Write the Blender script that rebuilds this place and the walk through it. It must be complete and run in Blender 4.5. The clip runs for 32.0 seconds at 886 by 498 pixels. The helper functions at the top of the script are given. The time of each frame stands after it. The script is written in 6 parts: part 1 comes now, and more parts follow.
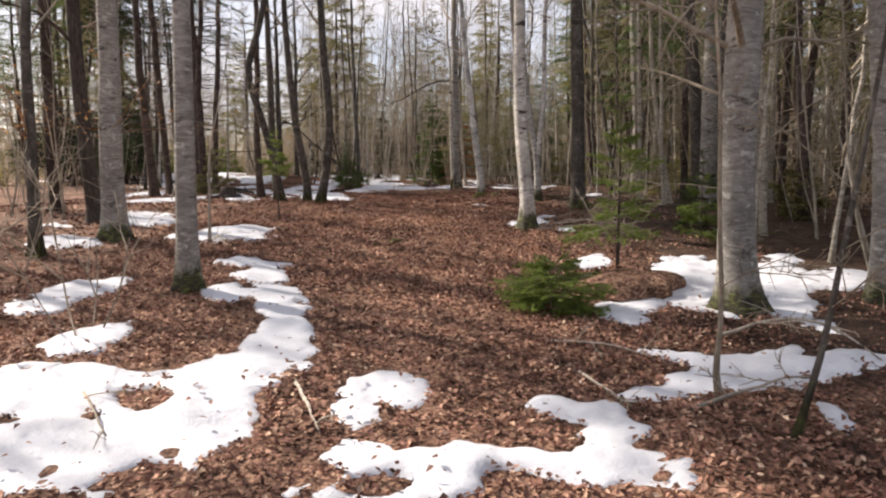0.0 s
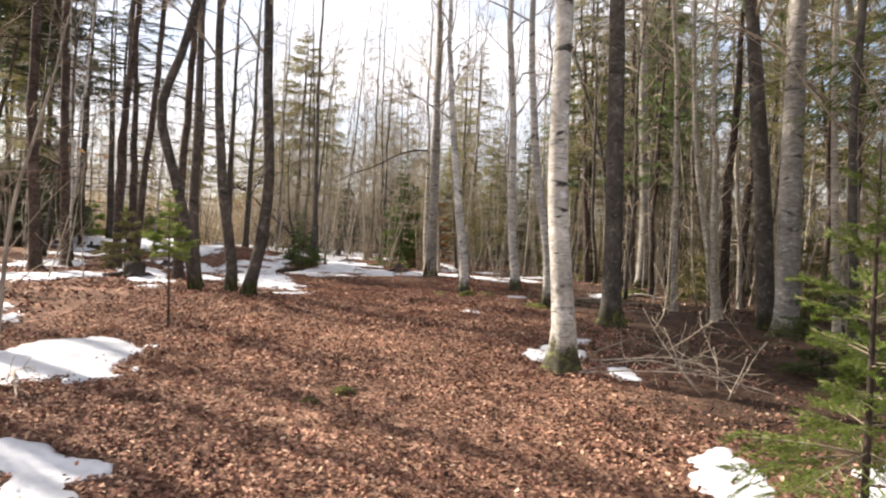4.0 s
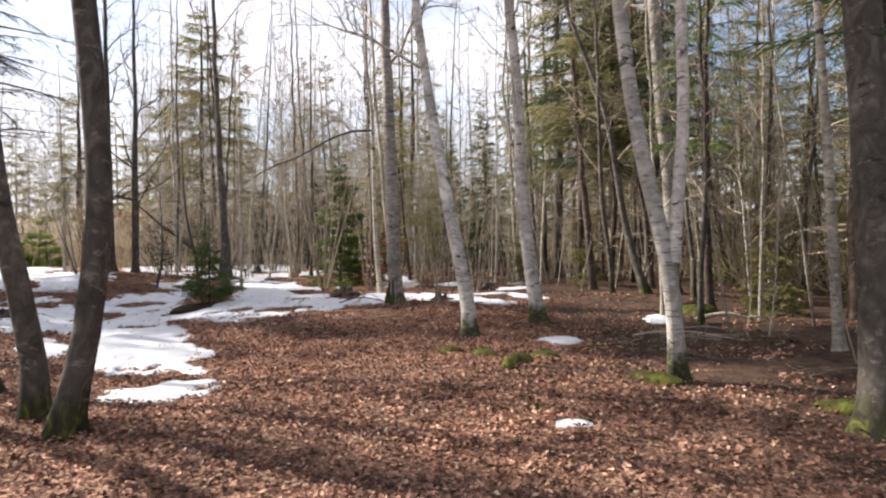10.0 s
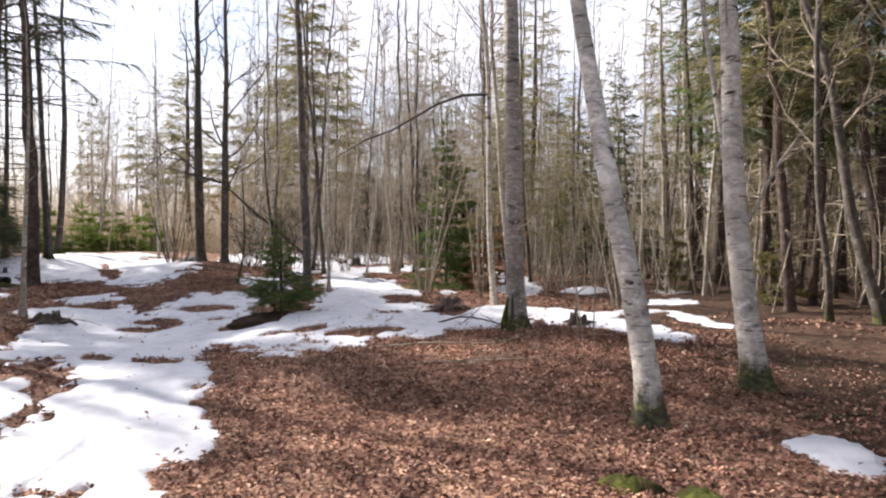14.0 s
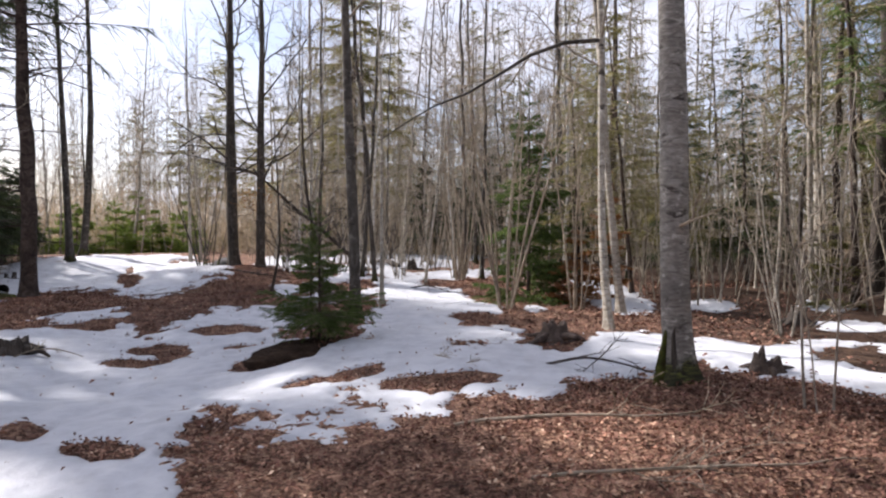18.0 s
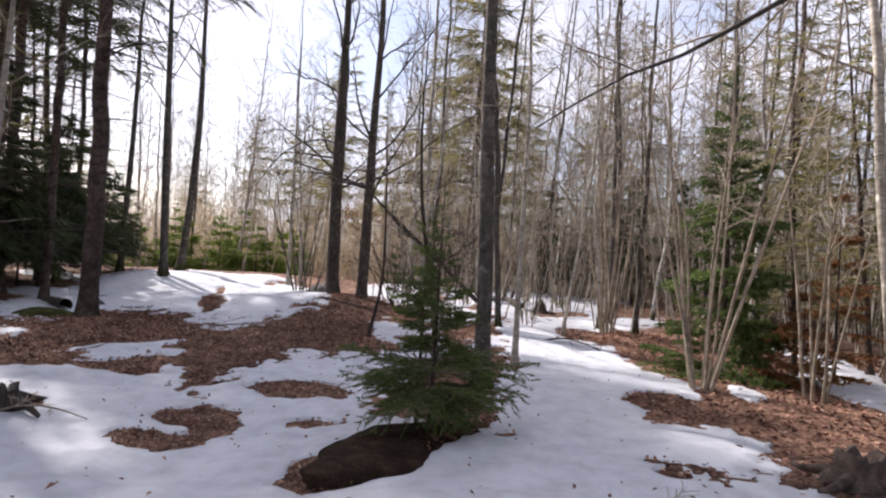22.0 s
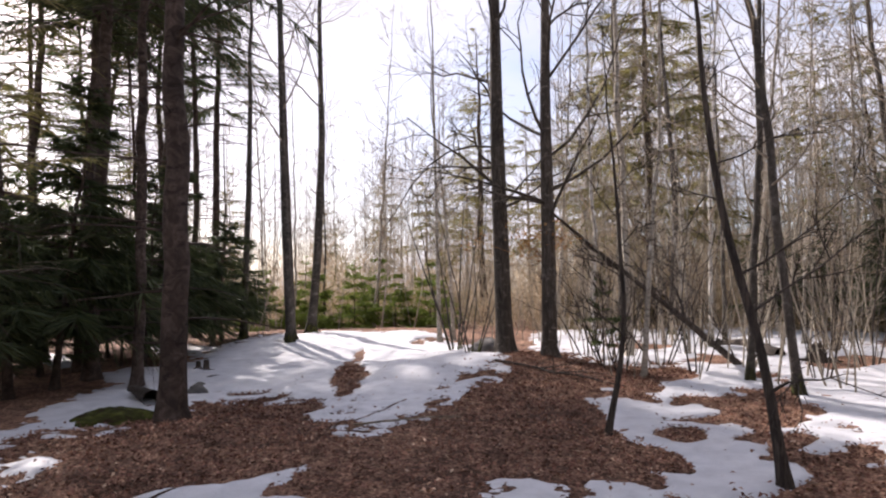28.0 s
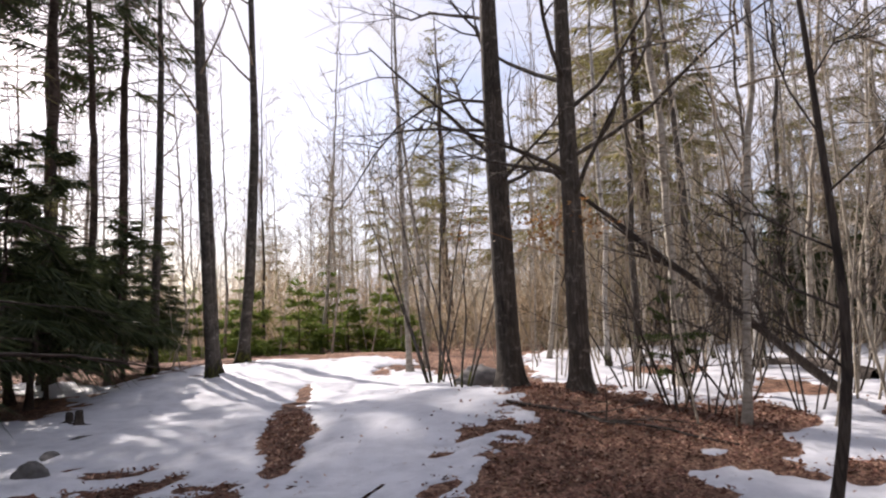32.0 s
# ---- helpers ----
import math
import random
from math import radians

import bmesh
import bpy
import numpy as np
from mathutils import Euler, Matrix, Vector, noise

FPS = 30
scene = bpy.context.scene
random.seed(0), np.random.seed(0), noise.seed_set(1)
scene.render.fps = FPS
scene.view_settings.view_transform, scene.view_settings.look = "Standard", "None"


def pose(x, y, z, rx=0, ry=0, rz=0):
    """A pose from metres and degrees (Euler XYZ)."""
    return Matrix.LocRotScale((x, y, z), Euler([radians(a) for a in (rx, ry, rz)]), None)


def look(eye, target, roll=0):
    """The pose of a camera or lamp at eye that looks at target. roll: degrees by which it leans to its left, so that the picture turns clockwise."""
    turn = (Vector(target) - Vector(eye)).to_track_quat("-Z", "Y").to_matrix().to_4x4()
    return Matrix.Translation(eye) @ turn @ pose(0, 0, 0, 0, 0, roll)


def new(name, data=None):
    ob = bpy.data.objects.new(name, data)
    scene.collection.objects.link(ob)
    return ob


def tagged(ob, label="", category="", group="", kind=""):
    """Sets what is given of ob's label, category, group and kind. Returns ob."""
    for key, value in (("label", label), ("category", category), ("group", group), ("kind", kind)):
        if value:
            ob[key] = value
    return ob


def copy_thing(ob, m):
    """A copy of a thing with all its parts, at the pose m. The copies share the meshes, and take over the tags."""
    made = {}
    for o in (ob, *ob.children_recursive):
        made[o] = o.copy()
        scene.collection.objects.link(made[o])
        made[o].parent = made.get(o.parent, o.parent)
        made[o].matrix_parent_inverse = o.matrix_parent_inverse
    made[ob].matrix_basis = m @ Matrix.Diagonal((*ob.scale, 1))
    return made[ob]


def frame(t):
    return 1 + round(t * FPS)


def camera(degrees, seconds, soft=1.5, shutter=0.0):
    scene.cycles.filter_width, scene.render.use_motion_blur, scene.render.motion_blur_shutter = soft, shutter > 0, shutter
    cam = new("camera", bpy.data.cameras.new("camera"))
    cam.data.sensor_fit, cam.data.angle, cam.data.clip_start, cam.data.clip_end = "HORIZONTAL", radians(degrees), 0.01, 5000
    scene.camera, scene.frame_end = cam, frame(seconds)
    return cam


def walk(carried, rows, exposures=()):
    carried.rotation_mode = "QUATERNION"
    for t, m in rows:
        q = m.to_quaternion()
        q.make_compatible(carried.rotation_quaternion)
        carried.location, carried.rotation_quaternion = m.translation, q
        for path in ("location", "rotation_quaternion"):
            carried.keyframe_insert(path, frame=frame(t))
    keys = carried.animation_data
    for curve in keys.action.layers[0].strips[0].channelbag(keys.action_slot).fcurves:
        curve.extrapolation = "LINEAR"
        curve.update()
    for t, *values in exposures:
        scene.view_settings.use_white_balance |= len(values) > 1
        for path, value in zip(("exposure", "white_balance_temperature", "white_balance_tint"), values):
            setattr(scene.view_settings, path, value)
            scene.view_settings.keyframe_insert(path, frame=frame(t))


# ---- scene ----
cam = camera(67.6, 32.0, soft=2.2)
METRES, EYE, TILT, LEAN, TURN = 30.0, 1.5, -6.0, 0.0, 0.0
ROWS = [
    (0.0, 0.0, 0.0, 0.0, 0.0, 0.0, -0.0),
    (0.5, -0.0001, 0.0187, 0.003, -5.14, 1.67, -2.04),
    (1.0, -0.001, 0.0366, 0.0073, -9.97, 1.39, 0.18),
    (1.5, -0.0019, 0.0571, 0.0095, -8.51, 3.32, 2.9),
    (2.0, -0.0056, 0.075, 0.0124, -6.88, 4.76, -3.2),
    (2.5, -0.0088, 0.0906, 0.0161, -8.57, 4.37, -1.58),
    (3.0, -0.0081, 0.1069, 0.0173, -6.88, 5.09, 0.59),
    (3.5, -0.0079, 0.1231, 0.0206, -3.79, 6.16, -2.5),
    (5.5, -0.015, 0.1857, 0.0307, -3.67, 7.2, -3.56),
    (6.0, -0.0181, 0.2012, 0.0338, -8.64, 4.58, -0.03),
    (6.5, -0.0199, 0.2178, 0.0356, -5.1, 5.66, 0.89),
    (7.0, -0.0212, 0.2334, 0.0383, -2.76, 4.29, 0.36),
    (7.5, -0.0239, 0.2494, 0.0408, -6.27, 4.65, -0.47),
    (8.0, -0.0267, 0.264, 0.0441, -3.79, 7.32, 1.34),
    (8.5, -0.0273, 0.2834, 0.0477, -1.87, 6.75, 2.44),
    (9.0, -0.0293, 0.2984, 0.0507, -4.72, 8.06, 0.23),
    (9.5, -0.0319, 0.3143, 0.0555, -8.66, 6.49, 1.98),
    (10.0, -0.0319, 0.3291, 0.0579, -9.88, 6.36, 2.04),
    (10.5, -0.0288, 0.3458, 0.0628, -9.5, 3.94, 0.99),
    (11.0, -0.0275, 0.3633, 0.0653, -9.09, 4.09, -0.4),
    (11.5, -0.0255, 0.3795, 0.0708, -11.74, 3.9, 0.25),
    (12.0, -0.0207, 0.3983, 0.0733, -7.52, 5.24, 0.82),
    (12.5, -0.0195, 0.4138, 0.0753, -8.99, 4.21, -1.0),
    (13.0, -0.0203, 0.4283, 0.0788, -10.88, 5.8, 1.28),
    (13.5, -0.0215, 0.4413, 0.0801, -7.81, 5.26, 1.37),
    (14.0, -0.0222, 0.4592, 0.0829, -0.24, 5.15, -0.13),
    (14.5, -0.026, 0.4739, 0.0843, 4.32, 5.87, -1.4),
    (16.5, -0.0362, 0.5348, 0.0922, 1.99, 4.71, -2.72),
    (17.0, -0.04, 0.5487, 0.0932, -0.16, 3.65, 1.24),
    (17.5, -0.0424, 0.5646, 0.0944, 5.06, 4.09, 1.97),
    (18.0, -0.0456, 0.5767, 0.0961, 3.81, 5.04, -0.46),
    (18.5, -0.0504, 0.5902, 0.0975, -3.06, 5.06, 0.82),
    (19.0, -0.0535, 0.6057, 0.0977, 0.84, 3.91, 1.74),
    (19.5, -0.0553, 0.6217, 0.1011, 2.8, 5.77, 1.32),
    (20.0, -0.0584, 0.6354, 0.1018, 2.9, 4.36, -0.64),
    (20.5, -0.0619, 0.6497, 0.1045, 3.38, 6.23, 1.32),
    (21.0, -0.0668, 0.663, 0.105, 8.13, 7.17, -0.39),
    (21.5, -0.0714, 0.6779, 0.1072, 11.36, 5.3, -2.29),
    (22.0, -0.0789, 0.6912, 0.1082, 12.65, 7.5, -5.05),
    (22.5, -0.0861, 0.7048, 0.1103, 14.7, 8.39, -2.19),
    (23.0, -0.0917, 0.72, 0.1116, 18.74, 7.73, -1.83),
    (23.5, -0.0974, 0.731, 0.1136, 20.83, 8.69, -2.67),
    (24.0, -0.1053, 0.7427, 0.1152, 13.62, 9.79, -1.91),
    (24.5, -0.1113, 0.7533, 0.116, 16.36, 9.0, -0.23),
    (25.0, -0.1146, 0.7679, 0.1177, 25.13, 9.24, -2.48),
    (25.5, -0.1202, 0.7789, 0.1189, 26.91, 7.79, -3.38),
    (27.5, -0.155, 0.8193, 0.123, 27.5, 12.25, -2.15),
    (28.0, -0.1634, 0.8275, 0.1232, 24.19, 10.47, -1.78),
    (28.5, -0.1701, 0.8401, 0.122, 25.63, 8.9, -0.65),
    (29.0, -0.1778, 0.8529, 0.1233, 26.55, 6.33, -5.95),
    (29.5, -0.1889, 0.8665, 0.1236, 19.84, 8.02, -5.36),
    (30.0, -0.1961, 0.8788, 0.1258, 18.84, 8.65, -2.12),
    (30.5, -0.2023, 0.8931, 0.1289, 20.03, 11.66, -2.06),
    (31.0, -0.2098, 0.905, 0.1303, 17.27, 12.24, -2.5),
    (31.5, -0.2184, 0.9167, 0.1337, 13.77, 12.98, -1.64),
    (32.0, -0.2255, 0.9322, 0.1336, 19.97, 12.21, 0.1),
]
EXPOSURES = [(0.0, 0.7, 6700, 15), (1.0, 0.9, 6800, 13), (3.0, 1.24, 6800, 13), (6.0, 1.15, 6800, 12), (9.0, 1.1, 6500, 13), (13.0, 1.22, 6400, 16), (16.0, 0.98, 6150, 16), (20.0, 0.8, 6050, 18), (22.0, 0.86, 6150, 19), (24.0, 0.74, 6350, 21), (25.0, 0.82, 6300, 22), (28.0, 0.84, 6400, 21), (29.0, 0.66, 6350, 20), (30.0, 0.84, 6350, 20), (31.0, 0.7, 6350, 20), (32.0, 0.76, 6350, 20)]
walk(cam, [(t, pose(0, 0, EYE, TILT, LEAN, TURN) @ pose(METRES * x, METRES * y, METRES * z, 90 + pitch, roll, yaw)) for t, x, y, z, yaw, pitch, roll in ROWS], EXPOSURES)

# ---- light ----
SUN_AZ, SUN_EL = radians(149), radians(37)      # from +x, anticlockwise
world = bpy.data.worlds.new("world")
scene.world = world
world.use_nodes = True
wn, wl = world.node_tree.nodes, world.node_tree.links
wn.clear()
w_out, w_bg = wn.new("ShaderNodeOutputWorld"), wn.new("ShaderNodeBackground")
w_sky = wn.new("ShaderNodeTexSky")
w_sky.sky_type, w_sky.sun_disc = "NISHITA", False
w_sky.sun_elevation, w_sky.sun_rotation = SUN_EL, radians(90) - SUN_AZ
w_sky.dust_density = 2.0
w_co, w_map, w_noise, w_ramp, w_mix = (wn.new(n) for n in ("ShaderNodeTexCoord", "ShaderNodeMapping", "ShaderNodeTexNoise", "ShaderNodeValToRGB", "ShaderNodeMix"))
w_map.inputs["Scale"].default_value = (1.0, 1.0, 2.6)
w_noise.inputs["Scale"].default_value, w_noise.inputs["Detail"].default_value = 2.3, 6.0
w_ramp.color_ramp.elements[0].position, w_ramp.color_ramp.elements[1].position = 0.38, 0.62
w_mix.data_type = "RGBA"
w_mix.inputs["B"].default_value = (6.0, 6.05, 6.4, 1)
wl.new(w_co.outputs["Generated"], w_map.inputs["Vector"])
wl.new(w_map.outputs["Vector"], w_noise.inputs["Vector"])
wl.new(w_noise.outputs["Fac"], w_ramp.inputs["Fac"])
wl.new(w_ramp.outputs["Color"], w_mix.inputs["Factor"])
wl.new(w_sky.outputs["Color"], w_mix.inputs["A"])
wl.new(w_mix.outputs["Result"], w_bg.inputs["Color"])
wl.new(w_bg.outputs["Background"], w_out.inputs["Surface"])
w_bg.inputs["Strength"].default_value = 0.098

sun = new("sun", bpy.data.lights.new("sun", "SUN"))
sun.data.energy, sun.data.angle, sun.data.color = 5.0, radians(1.2), (1.0, 0.93, 0.82)
sun.matrix_world = look((math.cos(SUN_AZ) * 50 * math.cos(SUN_EL), math.sin(SUN_AZ) * 50 * math.cos(SUN_EL), 50 * math.sin(SUN_EL)), (0, 0, 0))


# ---- materials ----
def material(name, rough=0.85, spec=0.25):
    m = bpy.data.materials.new(name)
    m.use_nodes = True
    b = m.node_tree.nodes["Principled BSDF"]
    b.inputs["Roughness"].default_value = rough
    b.inputs["Specular IOR Level"].default_value = spec
    return m, m.node_tree.nodes, m.node_tree.links, b


def noise_node(n, l, scale, detail=4.0, stretch=(1, 1, 1), rough=0.6, coords="Object", kind="ShaderNodeTexNoise"):
    co, mp, tx = n.new("ShaderNodeTexCoord"), n.new("ShaderNodeMapping"), n.new(kind)
    mp.inputs["Scale"].default_value = stretch
    tx.inputs["Scale"].default_value = scale
    if kind == "ShaderNodeTexNoise":
        tx.inputs["Detail"].default_value, tx.inputs["Roughness"].default_value = detail, rough
    l.new(co.outputs[coords], mp.inputs["Vector"])
    l.new(mp.outputs["Vector"], tx.inputs["Vector"])
    return tx


def ramp(n, l, source, stops):
    r = n.new("ShaderNodeValToRGB")
    e = r.color_ramp.elements
    while len(e) < len(stops):
        e.new(0.5)
    for k, (p, c) in zip(e, stops):
        k.position, k.color = p, (*c, 1) if len(c) == 3 else (c[0], c[0], c[0], 1)
    l.new(source, r.inputs["Fac"])
    return r.outputs["Color"]


def blend(n, l, fac, a, b, mode="MIX"):
    x = n.new("ShaderNodeMix")
    x.data_type, x.blend_type = "RGBA", mode
    for key, v in (("Factor", fac), ("A", a), ("B", b)):
        if isinstance(v, (int, float)):
            x.inputs[key].default_value = v
        elif isinstance(v, tuple):
            x.inputs[key].default_value = (*v, 1)
        else:
            l.new(v, x.inputs[key])
    return x.outputs["Result"]


def bump(n, l, b, height, strength, distance):
    k = n.new("ShaderNodeBump")
    k.inputs["Strength"].default_value, k.inputs["Distance"].default_value = strength, distance
    l.new(height, k.inputs["Height"])
    l.new(k.outputs["Normal"], b.inputs["Normal"])


def bark(name, dark, mid, light, mark, band=6.0, marks=0.62, rough=0.85, moss=0.0, relief=0.006, vertical=False, lichen=0.0, dashes=False):
    """Bark: broad stains, fine grain stretched round or along the trunk, dark marks, and moss on the foot."""
    m, n, l, b = material(name, rough)
    stain = noise_node(n, l, 1.6, 4)
    grain = noise_node(n, l, 7.0 if not vertical else 14.0, 6, (1, 1, band) if not vertical else (3, 3, 0.35))
    grain.inputs["Distortion"].default_value = 1.2
    c = ramp(n, l, grain.outputs["Fac"], [(0.3, dark), (0.5, mid), (0.7, light)])
    s = ramp(n, l, stain.outputs["Fac"], [(0.35, (0.62,)), (0.65, (1.12,))])
    c = blend(n, l, 1.0, c, s, "MULTIPLY")
    spots = noise_node(n, l, 3.4, 5, (1, 1, 2.8) if not vertical else (2, 2, 0.5))
    spots.inputs["Distortion"].default_value = 0.6
    f = ramp(n, l, spots.outputs["Fac"], [(marks, (0.0,)), (marks + 0.06, (1.0,))])
    c = blend(n, l, f, c, mark)
    if lichen:
        patch = noise_node(n, l, 2.1, 6, (1.3, 1.3, 0.9), 0.7)
        patch.inputs["Distortion"].default_value = 0.9
        f = ramp(n, l, patch.outputs["Fac"], [(0.5, (0.0,)), (0.6, (lichen,))])
        c = blend(n, l, f, c, blend(n, l, 0.5, mark, mid))
        pale = noise_node(n, l, 5.5, 5, (1, 1, 1.6), 0.7)
        f = ramp(n, l, pale.outputs["Fac"], [(0.58, (0.0,)), (0.64, (0.75,))])
        c = blend(n, l, f, c, tuple(min(0.8, 1.25 * k) for k in light))
        if not dashes:
            patch.inputs["Scale"].default_value, pale.inputs["Scale"].default_value = 4.5, 7.0
        dash = noise_node(n, l, 11.0, 3, (0.45, 0.45, 5.5), 0.55)
        f = ramp(n, l, dash.outputs["Fac"], [(0.62, (0.0,)), (0.67, (0.85 if dashes else 0.15,))])
        c = blend(n, l, f, c, mark)
    if moss:
        co, sp, ad = n.new("ShaderNodeTexCoord"), n.new("ShaderNodeSeparateXYZ"), n.new("ShaderNodeMath")
        ml = n.new("ShaderNodeMath")
        l.new(co.outputs["Object"], sp.inputs["Vector"])
        ml.operation, ml.inputs[1].default_value = "MULTIPLY", 0.8
        l.new(sp.outputs["Z"], ml.inputs[0])
        ad.operation = "SUBTRACT"
        ragged = noise_node(n, l, 9.0, 6, (1, 1, 0.5), 0.75)
        l.new(blend(n, l, 0.5, stain.outputs["Fac"], ragged.outputs["Fac"]), ad.inputs[0])
        l.new(ml.outputs["Value"], ad.inputs[1])
        f2 = ramp(n, l, ad.outputs["Value"], [(moss - 0.05, (0.0,)), (moss + 0.08, (0.95,))])
        tone = ramp(n, l, grain.outputs["Fac"], [(0.38, (0.02, 0.018, 0.011)), (0.52, (0.045, 0.045, 0.014)), (0.64, (0.13, 0.14, 0.025))])
        c = blend(n, l, f2, c, tone)
    inf = n.new("ShaderNodeObjectInfo")
    tone = ramp(n, l, inf.outputs["Random"], [(0.0, (0.82,)), (1.0, (1.1,))])
    c = blend(n, l, 1.0, c, tone, "MULTIPLY")
    l.new(c, b.inputs["Base Color"])
    bump(n, l, b, grain.outputs["Fac"], 0.7, relief)
    return m


BEECH = bark("beech_bark", (0.17, 0.155, 0.135), (0.33, 0.305, 0.27), (0.5, 0.47, 0.42), (0.07, 0.06, 0.053), 3.2, 0.6, moss=0.3, lichen=0.42, relief=0.008)
BIRCH = bark("birch_bark", (0.33, 0.305, 0.265), (0.6, 0.57, 0.51), (0.78, 0.75, 0.69), (0.04, 0.035, 0.03), 1.6, 0.585, moss=0.24, lichen=0.5, relief=0.012, dashes=True)
GREY = bark("grey_bark", (0.05, 0.043, 0.036), (0.1, 0.087, 0.073), (0.19, 0.17, 0.145), (0.03, 0.026, 0.022), 0.7, 0.62, moss=0.28, lichen=0.5, relief=0.012)
DARK = bark("dark_bark", (0.03, 0.025, 0.02), (0.075, 0.06, 0.05), (0.15, 0.125, 0.1), (0.03, 0.025, 0.02), 1.0, 0.6, vertical=True, relief=0.015)
SPRUCE_BARK = bark("spruce_bark", (0.04, 0.028, 0.022), (0.09, 0.065, 0.052), (0.16, 0.12, 0.1), (0.03, 0.022, 0.018), 1.0, 0.6, relief=0.012)
OAK = bark("oak_bark", (0.04, 0.033, 0.026), (0.09, 0.075, 0.06), (0.2, 0.17, 0.14), (0.03, 0.025, 0.02), 1.0, 0.62, vertical=True, relief=0.015, lichen=0.35)
POLE = bark("pole_bark", (0.24, 0.21, 0.165), (0.46, 0.41, 0.335), (0.66, 0.61, 0.53), (0.06, 0.05, 0.038), 1.8, 0.62, lichen=0.45, dashes=True)
TWIG = bark("twig_bark", (0.2, 0.16, 0.115), (0.37, 0.305, 0.225), (0.52, 0.44, 0.34), (0.08, 0.06, 0.042), 1.0, 0.7)
PALE = bark("pale_twig_bark", (0.27, 0.232, 0.175), (0.45, 0.39, 0.305), (0.61, 0.54, 0.435), (0.1, 0.08, 0.055), 1.0, 0.72)
DEAD = bark("dead_wood", (0.2, 0.17, 0.13), (0.42, 0.36, 0.29), (0.62, 0.55, 0.46), (0.08, 0.065, 0.05), 1.0, 0.62, vertical=True)


def litter_material():
    m, n, l, b = material("leaf_litter_soil", 0.92, 0.15)
    cells = noise_node(n, l, 30.0, kind="ShaderNodeTexVoronoi")
    cells.feature = "F1"
    small = noise_node(n, l, 52.0, kind="ShaderNodeTexVoronoi")
    broad = noise_node(n, l, 0.55, 4)
    fine = noise_node(n, l, 60.0, 4)
    sep, sep2 = n.new("ShaderNodeSeparateColor"), n.new("ShaderNodeSeparateColor")
    l.new(cells.outputs["Color"], sep.inputs["Color"])
    l.new(small.outputs["Color"], sep2.inputs["Color"])
    stops = [(0.0, (0.045, 0.023, 0.017)), (0.35, (0.125, 0.066, 0.049)), (0.65, (0.25, 0.148, 0.108)), (1.0, (0.44, 0.295, 0.21))]
    c = blend(n, l, 0.5, ramp(n, l, sep.outputs["Red"], stops), ramp(n, l, sep2.outputs["Green"], stops))
    c = blend(n, l, 1.0, c, ramp(n, l, broad.outputs["Fac"], [(0.35, (0.6, 0.56, 0.54)), (0.65, (1.25, 1.2, 1.1))]), "MULTIPLY")
    c = blend(n, l, 0.5, c, ramp(n, l, fine.outputs["Fac"], [(0.3, (0.5,)), (0.7, (1.4,))]), "MULTIPLY")
    clump = noise_node(n, l, 5.0, 6, rough=0.72)
    c = blend(n, l, 1.0, c, ramp(n, l, clump.outputs["Fac"], [(0.36, (0.55,)), (0.64, (1.6,))]), "MULTIPLY")
    # Needle floor beyond about x = 2, with the stand's shade in its colour.
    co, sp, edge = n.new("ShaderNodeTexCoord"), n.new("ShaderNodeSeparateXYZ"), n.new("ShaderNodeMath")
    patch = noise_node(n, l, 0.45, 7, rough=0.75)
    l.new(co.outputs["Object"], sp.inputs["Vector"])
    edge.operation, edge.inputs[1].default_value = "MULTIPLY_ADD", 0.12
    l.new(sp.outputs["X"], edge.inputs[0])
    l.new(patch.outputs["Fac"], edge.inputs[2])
    shaded_duff = ramp(n, l, blend(n, l, 0.5, fine.outputs["Fac"], clump.outputs["Fac"]), [(0.38, (0.012, 0.008, 0.006)), (0.47, (0.04, 0.025, 0.018)), (0.55, (0.065, 0.04, 0.028)), (0.64, (0.08, 0.075, 0.028))])
    c = blend(n, l, ramp(n, l, edge.outputs["Value"], [(0.68, (0.0,)), (0.82, (0.86,))]), c, shaded_duff)
    l.new(c, b.inputs["Base Color"])
    h = blend(n, l, 0.4, cells.outputs["Distance"], fine.outputs["Fac"])
    bump(n, l, b, h, 0.9, 0.03)
    return m


def leaf_material(name, stops, through_light=0.0, rough=0.62, spec=0.3, mottle=False):
    """Leaves or needles, each of its own shade; thin ones let some light through."""
    m, n, l, b = material(name, rough, spec)
    g = n.new("ShaderNodeNewGeometry")
    c = ramp(n, l, g.outputs["Random Per Island"], stops)
    fine = noise_node(n, l, 45.0, 3)
    c = blend(n, l, 0.6, c, ramp(n, l, fine.outputs["Fac"], [(0.3, (0.6,)), (0.7, (1.3,))]), "MULTIPLY")
    if mottle:
        damp, clump = noise_node(n, l, 0.8, 5, rough=0.65), noise_node(n, l, 5.0, 5, rough=0.7)
        c = blend(n, l, 1.0, c, ramp(n, l, damp.outputs["Fac"], [(0.36, (0.66, 0.63, 0.64)), (0.62, (1.35, 1.33, 1.27))]), "MULTIPLY")
        c = blend(n, l, 1.0, c, ramp(n, l, clump.outputs["Fac"], [(0.36, (0.55,)), (0.64, (1.6,))]), "MULTIPLY")
    l.new(c, b.inputs["Base Color"])
    if through_light:
        t, x = n.new("ShaderNodeBsdfTranslucent"), n.new("ShaderNodeMixShader")
        l.new(c, t.inputs["Color"])
        x.inputs["Fac"].default_value = through_light
        l.new(b.outputs["BSDF"], x.inputs[1])
        l.new(t.outputs["BSDF"], x.inputs[2])
        l.new(x.outputs["Shader"], n["Material Output"].inputs["Surface"])
    return m


